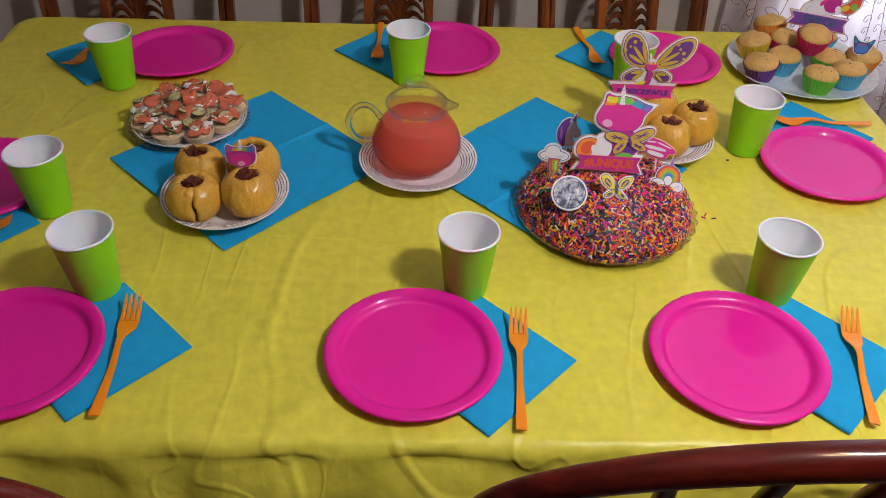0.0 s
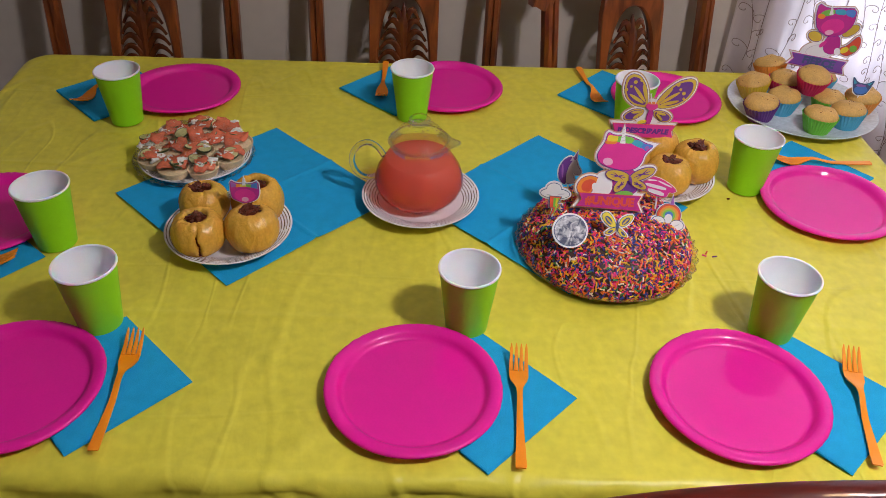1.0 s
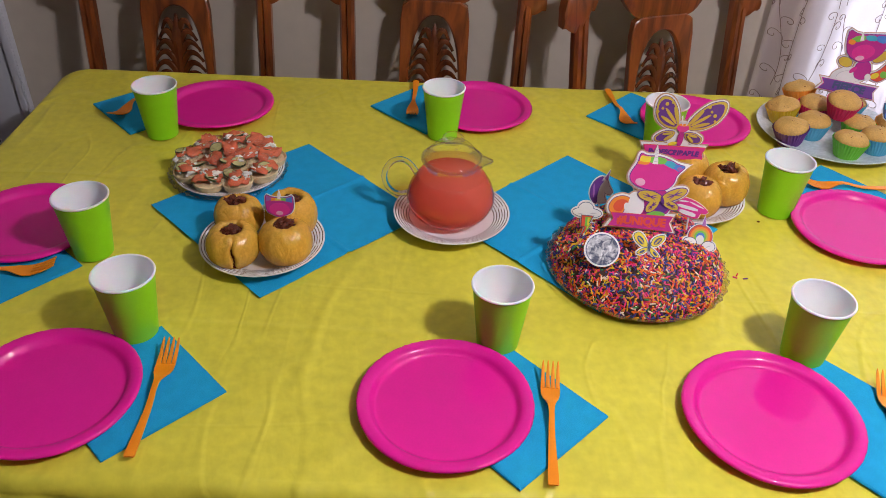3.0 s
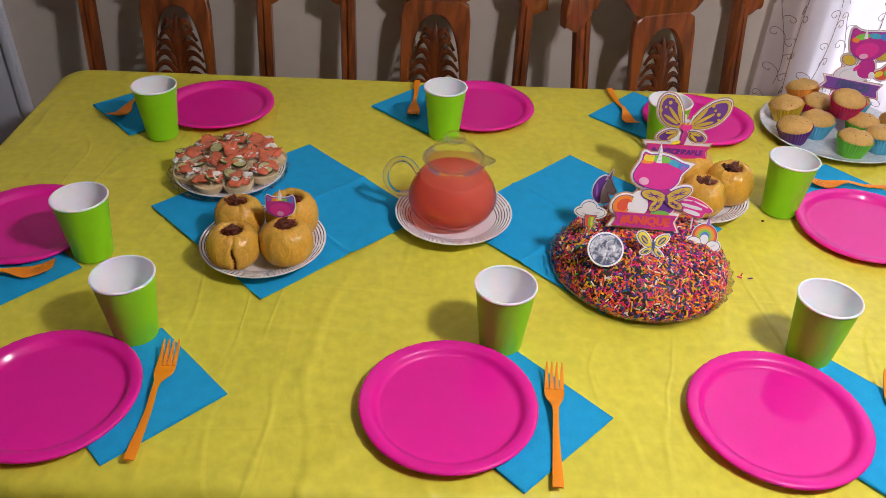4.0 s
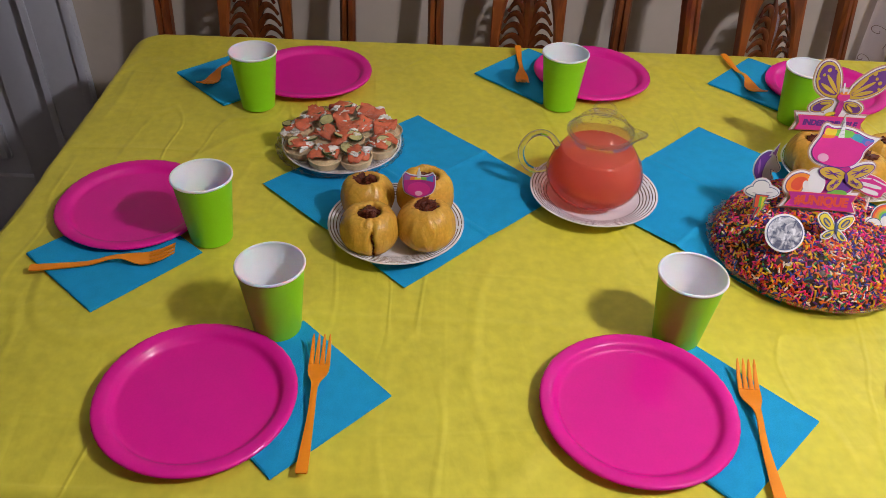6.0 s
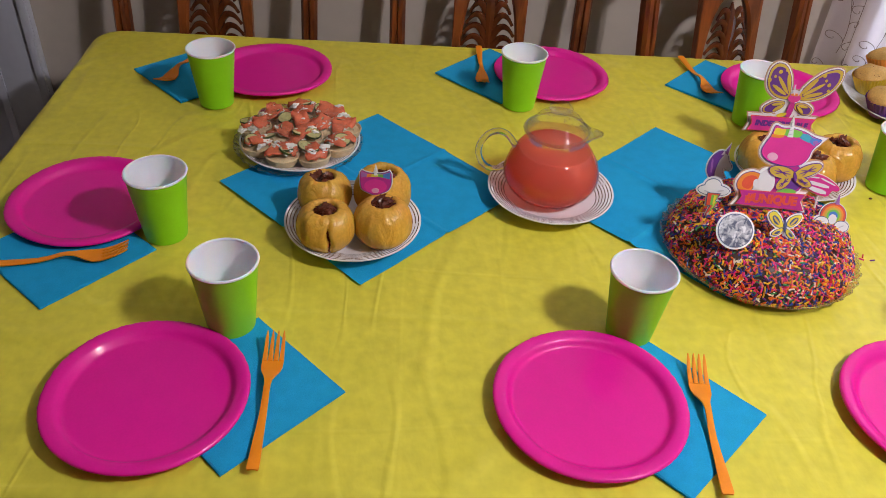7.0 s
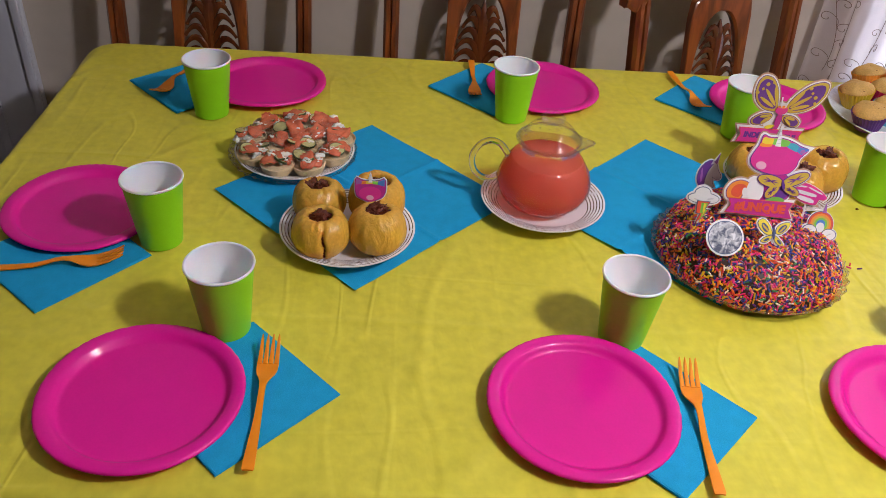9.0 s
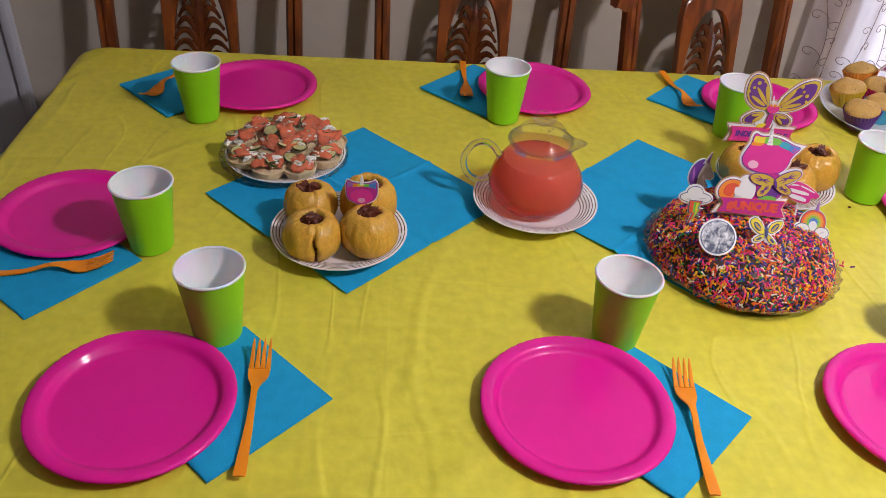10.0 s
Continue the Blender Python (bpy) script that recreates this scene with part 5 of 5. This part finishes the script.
def rounded(pts, times=2):
    """The outline with its corners cut soft."""
    for _ in range(times):
        res = []
        for (x0, z0), (x1, z1) in zip(pts, pts[1:] + pts[:1]):
            res += [(0.78 * x0 + 0.22 * x1, 0.78 * z0 + 0.22 * z1), (0.22 * x0 + 0.78 * x1, 0.22 * z0 + 0.78 * z1)]
        pts = res
    return pts


def petal(joint, mid, length, wide, turn):
    """A long cell of a wing on the ray from the joint through the middle, turned by some degrees."""
    a = math.atan2(mid[1] - joint[1], mid[0] - joint[0]) + radians(turn)
    c = (length[0] + length[1]) / 2
    return ell(joint[0] + c * math.cos(a), joint[1] + c * math.sin(a), (length[1] - length[0]) / 2, wide, math.degrees(a), 18)


# the banner topper on the cake
head = rounded([(-26, 75), (-23, 65), (-11, 57), (16, 52), (36, 55), (46, 66), (48, 80), (62, 94), (50, 96), (30, 105), (12, 108), (-3, 107), (-13, 112), (-15, 96), (-21, 86)])
body, chest = rounded([(-4, 52), (34, 56), (45, 38), (44, 14), (0, 8), (-6, 28)]), ell(-9, 27, 13, 18, 10)
tail = rounded([(-50, 12), (-53, 24), (-46, 36), (-33, 41), (-20, 38), (-14, 28), (-18, 20), (-26, 24), (-28, 14), (-34, 8)])
banner = [(-48, 13), (51, 12), (46, 1), (53, -12), (-50, -8), (-43, 3)]
horn = [(12, 124), (7, 95), (16, 95)]
ear = [(63, 95), (46, 97), (49, 82)]
wings = [ell(11, 43, 20, 8.5, -10), ell(49, 48, 21, 8, 25), ell(16, 28, 13, 7, 50), ell(45, 31, 14, 6, -24)]
cells = [("wing_outline", "purple", grow(w_, 1.4)) for w_ in wings] + [("wing", "gold", w_) for w_ in wings]
for w_, turn, size in zip(wings, (-10, 25, 50, -24), (13, 14, 9, 9)):
    cx, cz = sum(p[0] for p in w_) / 26, sum(p[1] for p in w_) / 26
    cells += [("vein", "purple", ell(cx, cz, size, 0.8, turn)), ("vein", "purple", ell(cx, cz, size * 0.8, 0.7, turn + 24)), ("vein", "purple", ell(cx, cz, size * 0.8, 0.7, turn - 24))]
cells += [("wing_body", "purple", ell(31, 38, 2.4, 7, 20))]
t, d = topper("banner_topper", pose(0.221, 1.000, 0.849, -20, 2, 0) @ Matrix.Scale(0.89, 4), "paper cake topper, pink and rainbow shapes over a banner",
    [("tail_line", "purple", grow(tail, 0.9)), ("tail", "orange", tail), ("tail", "red", inset(tail, 0.66)), ("tail_tip", CARD, ell(-23, 22, 5, 8, 20)), ("body_line", "purple", grow(body, 0.9)), ("body", "magenta", body), ("chest", CARD, chest), ("body", "purple", ell(32, 26, 11, 10)), ("body", "green", ell(24, 13, 15, 6, 4)),
     ("head_line", "purple", grow(head, 1.0)), ("head", "pink", head), ("crown", "cyan", rounded([(22, 98), (34, 103), (50, 95), (44, 88), (30, 93)], 1)), ("crown", "green", rounded([(0, 98), (2, 106), (12, 107.5), (31, 104), (26, 95), (10, 96)], 1)), ("crown", "yellow", rounded([(-14, 98), (-12, 108), (-2, 106), (4, 107), (3, 97), (-8, 96)], 1)), ("crown", "orange", rounded([(-17, 93), (-15, 99), (-6, 97), (4, 98), (0, 93)], 1)),
     ("crown", "blue", [(44, 97), (61, 94), (50, 85), (42, 90)]), ("ear", "lilac", ell(51, 90, 4, 3, 20)), ("muzzle", "blush", ell(-8, 65, 8, 6, -8)), ("horn", CARD, horn)] + [("horn_line", "silver", [(8.4 + 0.6 * k, 98 + 6 * k), (15.4 - 0.7 * k, 100 + 6 * k), (15.3 - 0.7 * k, 101 + 6 * k), (8.5 + 0.6 * k, 99 + 6 * k)]) for k in range(4)]
    + cells + [("banner_line", "red", grow(banner, 0.8)), ("banner", "magenta", banner)],
    [head, body, tail, banner, horn, wings[1], ear, chest], 3.6, 2.0)
lettering("#UNIQUE", t, 0.002, 0.0012, 0.0180, "red", d, -1, 1.0)

# the butterfly over a banner
uw = [rounded([(0, 43), (-8, 74), (-22, 93), (-37, 96), (-45, 87), (-45, 68), (-38, 53), (-23, 42), (-4, 39)]), rounded([(10, 43), (23, 68), (42, 86), (60, 92), (71, 89), (72, 72), (63, 55), (46, 43), (23, 38)])]
lw = [rounded([(-4, 36), (-23, 36), (-38, 25), (-35, 16), (-19, 16), (-6, 26)]), rounded([(12, 35), (31, 34), (45, 25), (41, 15), (27, 16), (13, 25)])]
banner = [(-53, 11), (52, 10), (48, 0), (52, -12), (-52, -12), (-48, -1)]
cells = [("wing_line", "purple", grow(w_, 0.9)) for w_ in uw + lw] + [("wing", "gold", w_) for w_ in uw + lw] + [("wing_field", "purple", inset(w_, 0.84)) for w_ in uw + lw]
for joint, mid in (((0, 42), (-25, 70)), ((11, 42), (47, 68))):
    far = math.hypot(mid[0] - joint[0], mid[1] - joint[1])
    for k, (start, end) in enumerate(((10, 40), (9, 45), (10, 40))):
        cells.append(("wing_cell", "gold", petal(joint, mid, (start, end), 2.7, -19 + 19 * k)))
    for k in range(4):
        a = math.atan2(mid[1] - joint[1], mid[0] - joint[0]) + radians(-17 + 11 * k)
        cells.append(("wing_spot", "gold", ell(joint[0] + (48 + 2 * (k % 2)) * math.cos(a), joint[1] + (48 + 2 * (k % 2)) * math.sin(a), 2.2 + 0.8 * (k % 2), 2.2 + 0.8 * (k % 2), 0, 14)))
for joint, mid in (((-4, 34), (-24, 25)), ((12, 33), (31, 24))):
    cells += [("wing_cell", "gold", petal(joint, mid, (5, 22), 2.2, turn)) for turn in (-14, 14)]
t, d = topper("butterfly_topper", pose(0.317, 1.224, 0.843, -4, 3, 4), "paper topper, gold and purple butterfly over a pink banner",
    cells + [("body", "magenta", ell(6, 24, 5, 15)), ("head", "pink", ell(6, 43, 10, 7)), ("crown", "orange", ell(6, 48.5, 8, 2.2)), ("wing_tail", "yellow", ell(-5, 15, 8, 3, 15)), ("antenna", CARD, [(3, 48), (-1, 64), (1, 65), (5, 48)]), ("antenna", CARD, [(9, 48), (13, 64), (15, 63), (11, 48)]), ("banner_line", "red", grow(banner, 0.8)), ("banner", "pink", banner)],
    uw + lw + [banner, ell(5, 30, 20, 22)], 2.8, 2.0, 30)
lettering("INDESCRIBABLE", t, 0.0, -0.0008, 0.0122, "purple", d, -1, 1.0)

# the banner topper among the cupcakes
head = rounded([(-18, 141), (3, 127), (36, 125), (70, 122), (68, 84), (46, 63), (15, 58), (-15, 79), (-21, 110)], 1)
body, cloud, tail = rounded([(8, 60), (40, 62), (46, 30), (30, 14), (6, 24)]), ell(0, 26, 32, 15), rounded([(44, 30), (62, 34), (84, 58), (92, 44), (88, 22), (66, 8), (48, 16)])
wings = [ell(-16, 62, 17, 11, -28), ell(64, 70, 20, 11, 28)]
banner = [(-64, 27), (64, -6), (56, -18), (60, -34), (-70, 2), (-58, 13)]
t, d = topper("banner_topper", pose(0.722, 1.515, 0.842, -6, -7, -4) @ Matrix.Scale(0.81, 4), "paper topper, pink and rainbow shapes over a purple banner",
    [("wing_outline", "purple", grow(w_, 1.2)) for w_ in wings] + [("wing", "gold", w_) for w_ in wings]
    + [("tail_line", "purple", grow(tail, 0.9)), ("tail", "red", tail), ("tail", "yellow", ell(56, 24, 10, 7, 20)), ("tail", "green", ell(76, 26, 8, 9, 40)), ("cloud_line", "silver", grow(cloud, 0.8)), ("cloud", CARD, cloud), ("body_line", "purple", grow(body, 0.9)), ("body", "magenta", body), ("leg", CARD, ell(40, 22, 7, 9, 20)), ("leg", "pink", ell(4, 42, 10, 5, 40)),
       ("head_line", "purple", grow(head, 1.0)), ("head", "magenta", head), ("cheek", "pink", ell(20, 84, 26, 18)), ("crown", "green", rounded([(-14, 116), (0, 124), (20, 124), (20, 112), (0, 108)], 1)), ("crown", "cyan", rounded([(20, 124), (44, 122), (46, 108), (22, 112)], 1)), ("crown", "blue", rounded([(44, 122), (68, 119), (66, 100), (46, 108)], 1)), ("crown", "orange", rounded([(-19, 108), (-14, 118), (2, 110), (-6, 102)], 1)), ("muzzle", "blush", ell(14, 70, 10, 6)), ("horn", CARD, [(12, 140), (8, 112), (17, 112)]), ("banner_line", "pink", grow(banner, 0.8)), ("banner", "violet", banner)],
    [head, body, tail, banner, ell(-4, 26, 38, 20), wings[0], wings[1]], 3.2, 2.0, 45)
lettering("FIERCE", t, 0.0, -0.0022, 0.0235, "slate", d, -15, 1.1)

# small cut-outs
neck = rounded([(3, 15), (8, 11), (10, 4), (16, -4), (14, -9), (8, -8), (4, -5), (6, -14), (10, -20), (-4, -23), (-10, -10), (-6, 5)], 1)
mane = rounded([(5, 15), (-2, 17), (-10, 11), (-15, 0), (-15, -12), (-9, -22), (-4, -23), (-5, -10), (-3, 2), (1, 10)], 1)
horn = [(9, 27), (3, 14), (7, 12)]
topper("unicorn_topper", pose(0.176, 1.076, 0.856, -14, 0, -4) @ Matrix.Scale(1.08, 4), "paper cut-out of a grey unicorn head with purple mane",
    [("neck_line", "slate", grow(neck, 0.5)), ("neck", "silver", neck), ("muzzle", "grey", ell(12, -6, 3.6, 2.6, -20)), ("mane_line", "slate", grow(mane, 0.5)), ("mane", "purple", mane), ("mane_lock", "lilac", ell(-10, -4, 1.4, 10, 4)), ("ear", "silver", [(2, 18), (-1, 11), (4, 12)]), ("horn", "lilac", horn)],
    [neck, mane, horn], 2.0)
bolt = [(-6, 4), (8, 4), (4, -6), (9, -6), (-4, -24), (0, -11), (-5, -11)]
topper("cloud_topper", pose(0.144, 0.998, 0.852, -14, 0, -6) @ Matrix.Scale(1.12, 4), "paper cut-out of a white cloud with a rainbow bolt",
    [("cloud_line", "slate", grow(ell(0, 8, 18, 6.5), 0.7)), ("cloud_line", "slate", grow(ell(-2, 14, 9, 7.5), 0.7)), ("cloud", CARD, ell(0, 8, 18, 6.5)), ("cloud", CARD, ell(-2, 14, 9, 7.5)), ("bolt_line", "slate", grow(bolt, 0.8)), ("bolt", "red", bolt), ("bolt_band", "green", [(x * 0.55 + 2, z * 0.85 - 1) for x, z in bolt]), ("bolt_band", "yellow", [(x * 0.22 + 3, z * 0.7 - 1) for x, z in bolt]), ("cloud_curl", "silver", ell(8, 8, 4, 0.6, 10)), ("cloud_curl", "silver", ell(-8, 6, 3, 0.6, -10))],
    [ell(0, 8, 19, 8), ell(-2, 14, 10, 9), bolt], 1.6)
topper("moon_topper", pose(0.160, 0.938, 0.841, -38, 0, 0) @ Matrix.Scale(0.94, 4), "round paper cut-out of a grey cratered moon",
    [("rim_line", "slate", ell(0, 0, 24, 23, 0, 40)), ("moon", MOON, ell(0, 0, 23, 22, 0, 40))], [ell(0, 0, 24, 23, 0, 40)], 2.6, 0, 24)
wings = [rounded(w_, 1) for w_ in ([(-1, -2), (-9, -3), (-19, 6), (-22, 15), (-14, 19), (-6, 11)], [(2, 0), (9, -3), (20, 5), (23, 13), (15, 13), (6, 9)], [(-2, -3), (-12, -6), (-18, -11), (-11, -13), (-3, -8)], [(1, -3), (8, -8), (15, -17), (8, -17), (2, -11)])]
topper("butterfly_topper", pose(0.226, 0.948, 0.845, -32, 0, 4), "small paper cut-out of a yellow butterfly",
    [("wing_line", "slate", grow(w_, 0.7)) for w_ in wings] + [("wing", "yellow", w_) for w_ in wings] + [("wing_pattern", "slate", ell(-12, 7, 3.6, 7, 35)), ("wing_pattern", "slate", ell(12, 5, 3.4, 7, -50)), ("wing_cell", "gold", ell(-13, 8, 1.2, 4, 35)), ("wing_cell", "gold", ell(-10, 5, 1.2, 4, 35)), ("wing_cell", "gold", ell(13, 6, 1.2, 4, -50)), ("wing_cell", "gold", ell(10, 3, 1.1, 3.6, -50)), ("wing_pattern", "slate", ell(-10, -9, 4, 1.6, 25)), ("wing_pattern", "slate", ell(8, -12, 4, 1.6, -50)), ("body", "slate", ell(0, -1, 1.8, 8))], wings, 2.4)
arch = [ell(0, 0, 15 - 2.4 * k, 15 - 2.4 * k) for k in range(5)]
topper("rainbow_topper", pose(0.309, 0.988, 0.835, -30, 4, -6) @ Matrix.Scale(1.12, 4), "paper cut-out of a rainbow between two clouds",
    [("band_line", "slate", grow(arch[0], 0.6))] + [("band", c, a) for c, a in zip(("red", "orange", "gold", "green", "blue"), arch)] + [("middle", CARD, ell(0, -4, 5, 6)), ("cloud_line", "slate", ell(-12, -9, 9, 7)), ("cloud_line", "slate", ell(12, -11, 9, 7)), ("cloud", CARD, ell(-12, -9, 8.2, 6.2)), ("cloud", CARD, ell(12, -11, 8.2, 6.2)), ("cloud_curl", "silver", ell(-12, -9, 3.5, 0.6, 30)), ("cloud_curl", "silver", ell(12, -11, 3.5, 0.6, 30)), ("horn", "lilac", [(2, 27), (-1, 14), (4, 14)])],
    [arch[0], ell(-12, -9, 9, 7), ell(12, -11, 9, 7), [(2, 27), (-1, 14), (4, 14)]], 1.6)
plaque = rounded([(-23, 8), (-13, 14), (3, 10), (16, 3), (24, -4), (20, -7), (14, -6), (11, -15), (-6, -12), (-22, -2)], 1)
bars = [("plain_bar", CARD, rounded([(x0, z0 - h), (x1, z1 - h), (x1, z1 + h), (x0, z0 + h)], 1)) for x0, z0, x1, z1, h in ((-18, 8.5, -4, 8.2, 1.0), (-2, 8.0, 17, 0.5, 1.0), (-18, 2.6, 10, -2.6, 2.2), (-14, -5.0, 8, -10.2, 2.8))]
topper("plaque_topper", pose(0.297, 1.022, 0.862, -18, 0, -6) @ Matrix.Scale(1.08, 4), "small pink paper plaque with plain white bars",
    [("plaque_line", "red", grow(plaque, 0.6)), ("plaque", "pink", plaque)] + bars, [plaque], 1.4)
face = rounded([(-20, 17), (-10, 12), (10, 12), (20, 17), (21, -2), (17, -11), (10, -15), (0, -19), (-10, -15), (-18, -11), (-20, -2)], 1)
horn = [(0, 24), (-2.5, 10), (2.5, 10)]
topper("head_topper", pose(-0.300, 1.016, 0.841, -10, 0, 0), "small paper cut-out, pink with a rainbow top",
    [("shape_line", "slate", grow(face, 0.6)), ("shape", "magenta", face), ("shape", "pink", ell(0, -6, 15, 10)), ("crown", "lilac", [(-19, 6), (-19, 15), (-11, 11.5), (-11, 8)]), ("crown", "orange", [(-12, 6.5), (-11, 11.5), (-5, 11.5), (-6, 7.5)]), ("crown", "yellow", [(-6, 7.5), (-5, 11.5), (3, 11.5), (3, 8)]), ("crown", "green", [(3, 8), (3, 11.5), (10, 11.5), (10, 7)]), ("crown", "blue", [(10, 7), (10, 11.5), (19, 15), (19, 5)]), ("muzzle", "blush", ell(0, -12, 5, 3.4)), ("horn", CARD, horn)], [face, horn], 1.8, 0, 26)
bat = rounded([(-17, 8), (-20, 26), (-8, 13), (8, 12), (21, 22), (16, 4), (10, -10), (-10, -10)], 1)
topper("head_topper", pose(0.778, 1.432, 0.824, -8, 0, -10), "small blue-grey paper cut-out with pointed ears",
    [("shape", "slate", bat), ("shape", "blue", ell(0, 0, 12, 8)), ("ear", "cyan", [(-15, 10), (-17, 20), (-10, 12)]), ("ear", "cyan", [(13, 9), (18, 17), (9, 12)]), ("wing", "lilac", ell(-2, 8, 9, 2.4))], [bat], 1.6, 0, 20)

# ---- cupcakes ----
tray = thing("serving_platter", pose(0.692, 1.466, TOP + 0.001) @ Matrix.Diagonal((0.965, 0.965, 1, 1)), "large round grey marbled platter full of cupcakes", "platter")
part("plate_body", lathe([(0, 0.005), (0.100, 0.005), (0.115, 0.0070), (0.135, 0.0125), (0.1450, 0.0160), (0.1462, 0.0150), (0.1440, 0.0130), (0.115, 0.0035), (0.100, 0.0), (0, 0.0)], 96), STONEWARE, tray)


def cupcake(x, y, z, tx, ty, tone, colour, seed):
    t = thing("cupcake", pose(x, y, z, tx, ty, 40 * seed), "plain golden cupcake in a fluted %s paper case" % colour, "cupcake", "cupcakes")

    def flute(a, r, zz):
        return r + 0.0011 * math.sin(a * 34) * min(1, zz / 0.006), zz

    part("paper_case", lathe([(0, 0), (0.0215, 0), (0.0225, 0.003), (0.0325, 0.0335), (0.0320, 0.0335), (0.0220, 0.006), (0, 0.005)], 136, wave=flute), tone, t, colour + " fluted paper case", smooth=60)

    def crust(a, r, zz):
        c, s = math.cos(a), math.sin(a)
        return r * (1 + 0.03 * noise.noise((c * 2, s * 2, seed))), zz + 0.0040 * noise.noise((c * r * 60 + seed, s * r * 60, 1)) * min(1, (0.033 - r) / 0.01 + 0.3)

    part("cake_top", lathe([(0.0285, 0.027), (0.0305, 0.0315), (0.0308, 0.0345), (0.0290, 0.0380), (0.0245, 0.0416), (0.0180, 0.0446), (0.0100, 0.0464), (0.0040, 0.0470), (0, 0.0471)], 48, wave=crust), SPONGE, t, smooth=80)
    bm = bmesh.new()
    rnd = random.Random(seed)
    for k in range(16):
        a, r = rnd.uniform(0, 6.28), 0.026 * math.sqrt(rnd.random())
        zz = 0.0468 - 0.0080 * (r / 0.027) ** 2.0
        bmesh.ops.create_icosphere(bm, subdivisions=1, radius=rnd.uniform(0.0006, 0.0017), matrix=Matrix.Translation((r * math.cos(a), r * math.sin(a), zz)) @ Matrix.Diagonal((1, 1, 0.5, 1)))
    tagged(part("specks", bm, PECAN, t), kind="stuff")
    return t


CASE = {k: material(k.replace(" ", "_") + "_case_paper", c, 0.5, vary=0.08, scale=60) for k, c in {"purple": (0.12, 0.025, 0.24), "lime green": (0.14, 0.50, 0.03), "sky blue": (0.08, 0.40, 0.60), "yellow": (0.75, 0.50, 0.03), "orange": (0.80, 0.30, 0.04), "raspberry red": (0.68, 0.015, 0.12)}.items()}
MZ = TOP + 0.0066
CUPCAKES = [(0.590, 1.402, 0.002, -4, -10, "purple"), (0.681, 1.358, 0.001, 2, 2, "lime green"), (0.745, 1.378, 0.002, -3, 5, "sky blue"), (0.640, 1.432, 0.001, -3, 2, "sky blue"), (0.603, 1.488, 0.004, 6, 10, "yellow"), (0.655, 1.550, 0.012, 14, -6, "orange"), (0.668, 1.510, 0.001, 0, 3, "raspberry red"), (0.694, 1.456, 0.036, 8, 6, "raspberry red"), (0.728, 1.436, -0.002, 0, 0, "lime green"), (0.796, 1.438, 0.004, 0, -8, "orange"), (0.742, 1.520, 0.001, 0, 3, "sky blue")]
for k, (x, y, dz, tx, ty, tone) in enumerate(CUPCAKES):
    cupcake(x + 0.005, y + 0.013, MZ + dz, tx, ty, CASE[tone], tone, k + 1)

# ---- crumbs ----
for x, y, a in ((0.379, 0.992, 60), (0.394, 0.990, 100), (0.384, 0.999, 150)):
    ob = tagged(new("crumb", rod_mesh), "single stray sugar sprinkle on the yellow cloth", "crumb", "crumbs")
    ob.matrix_basis = pose(x, y, TOP + 0.0006, 90, 0, a)
bm = bmesh.new()
bmesh.ops.create_icosphere(bm, subdivisions=2, radius=0.0024)
ob = part("crumb", bm, PECAN)
ob.matrix_basis = pose(0.459, 1.145, TOP + 0.0012) @ Matrix.Diagonal((1.2, 0.8, 0.6, 1))
tagged(ob, "small dark brown crumb on the yellow cloth", "crumb", "crumbs")
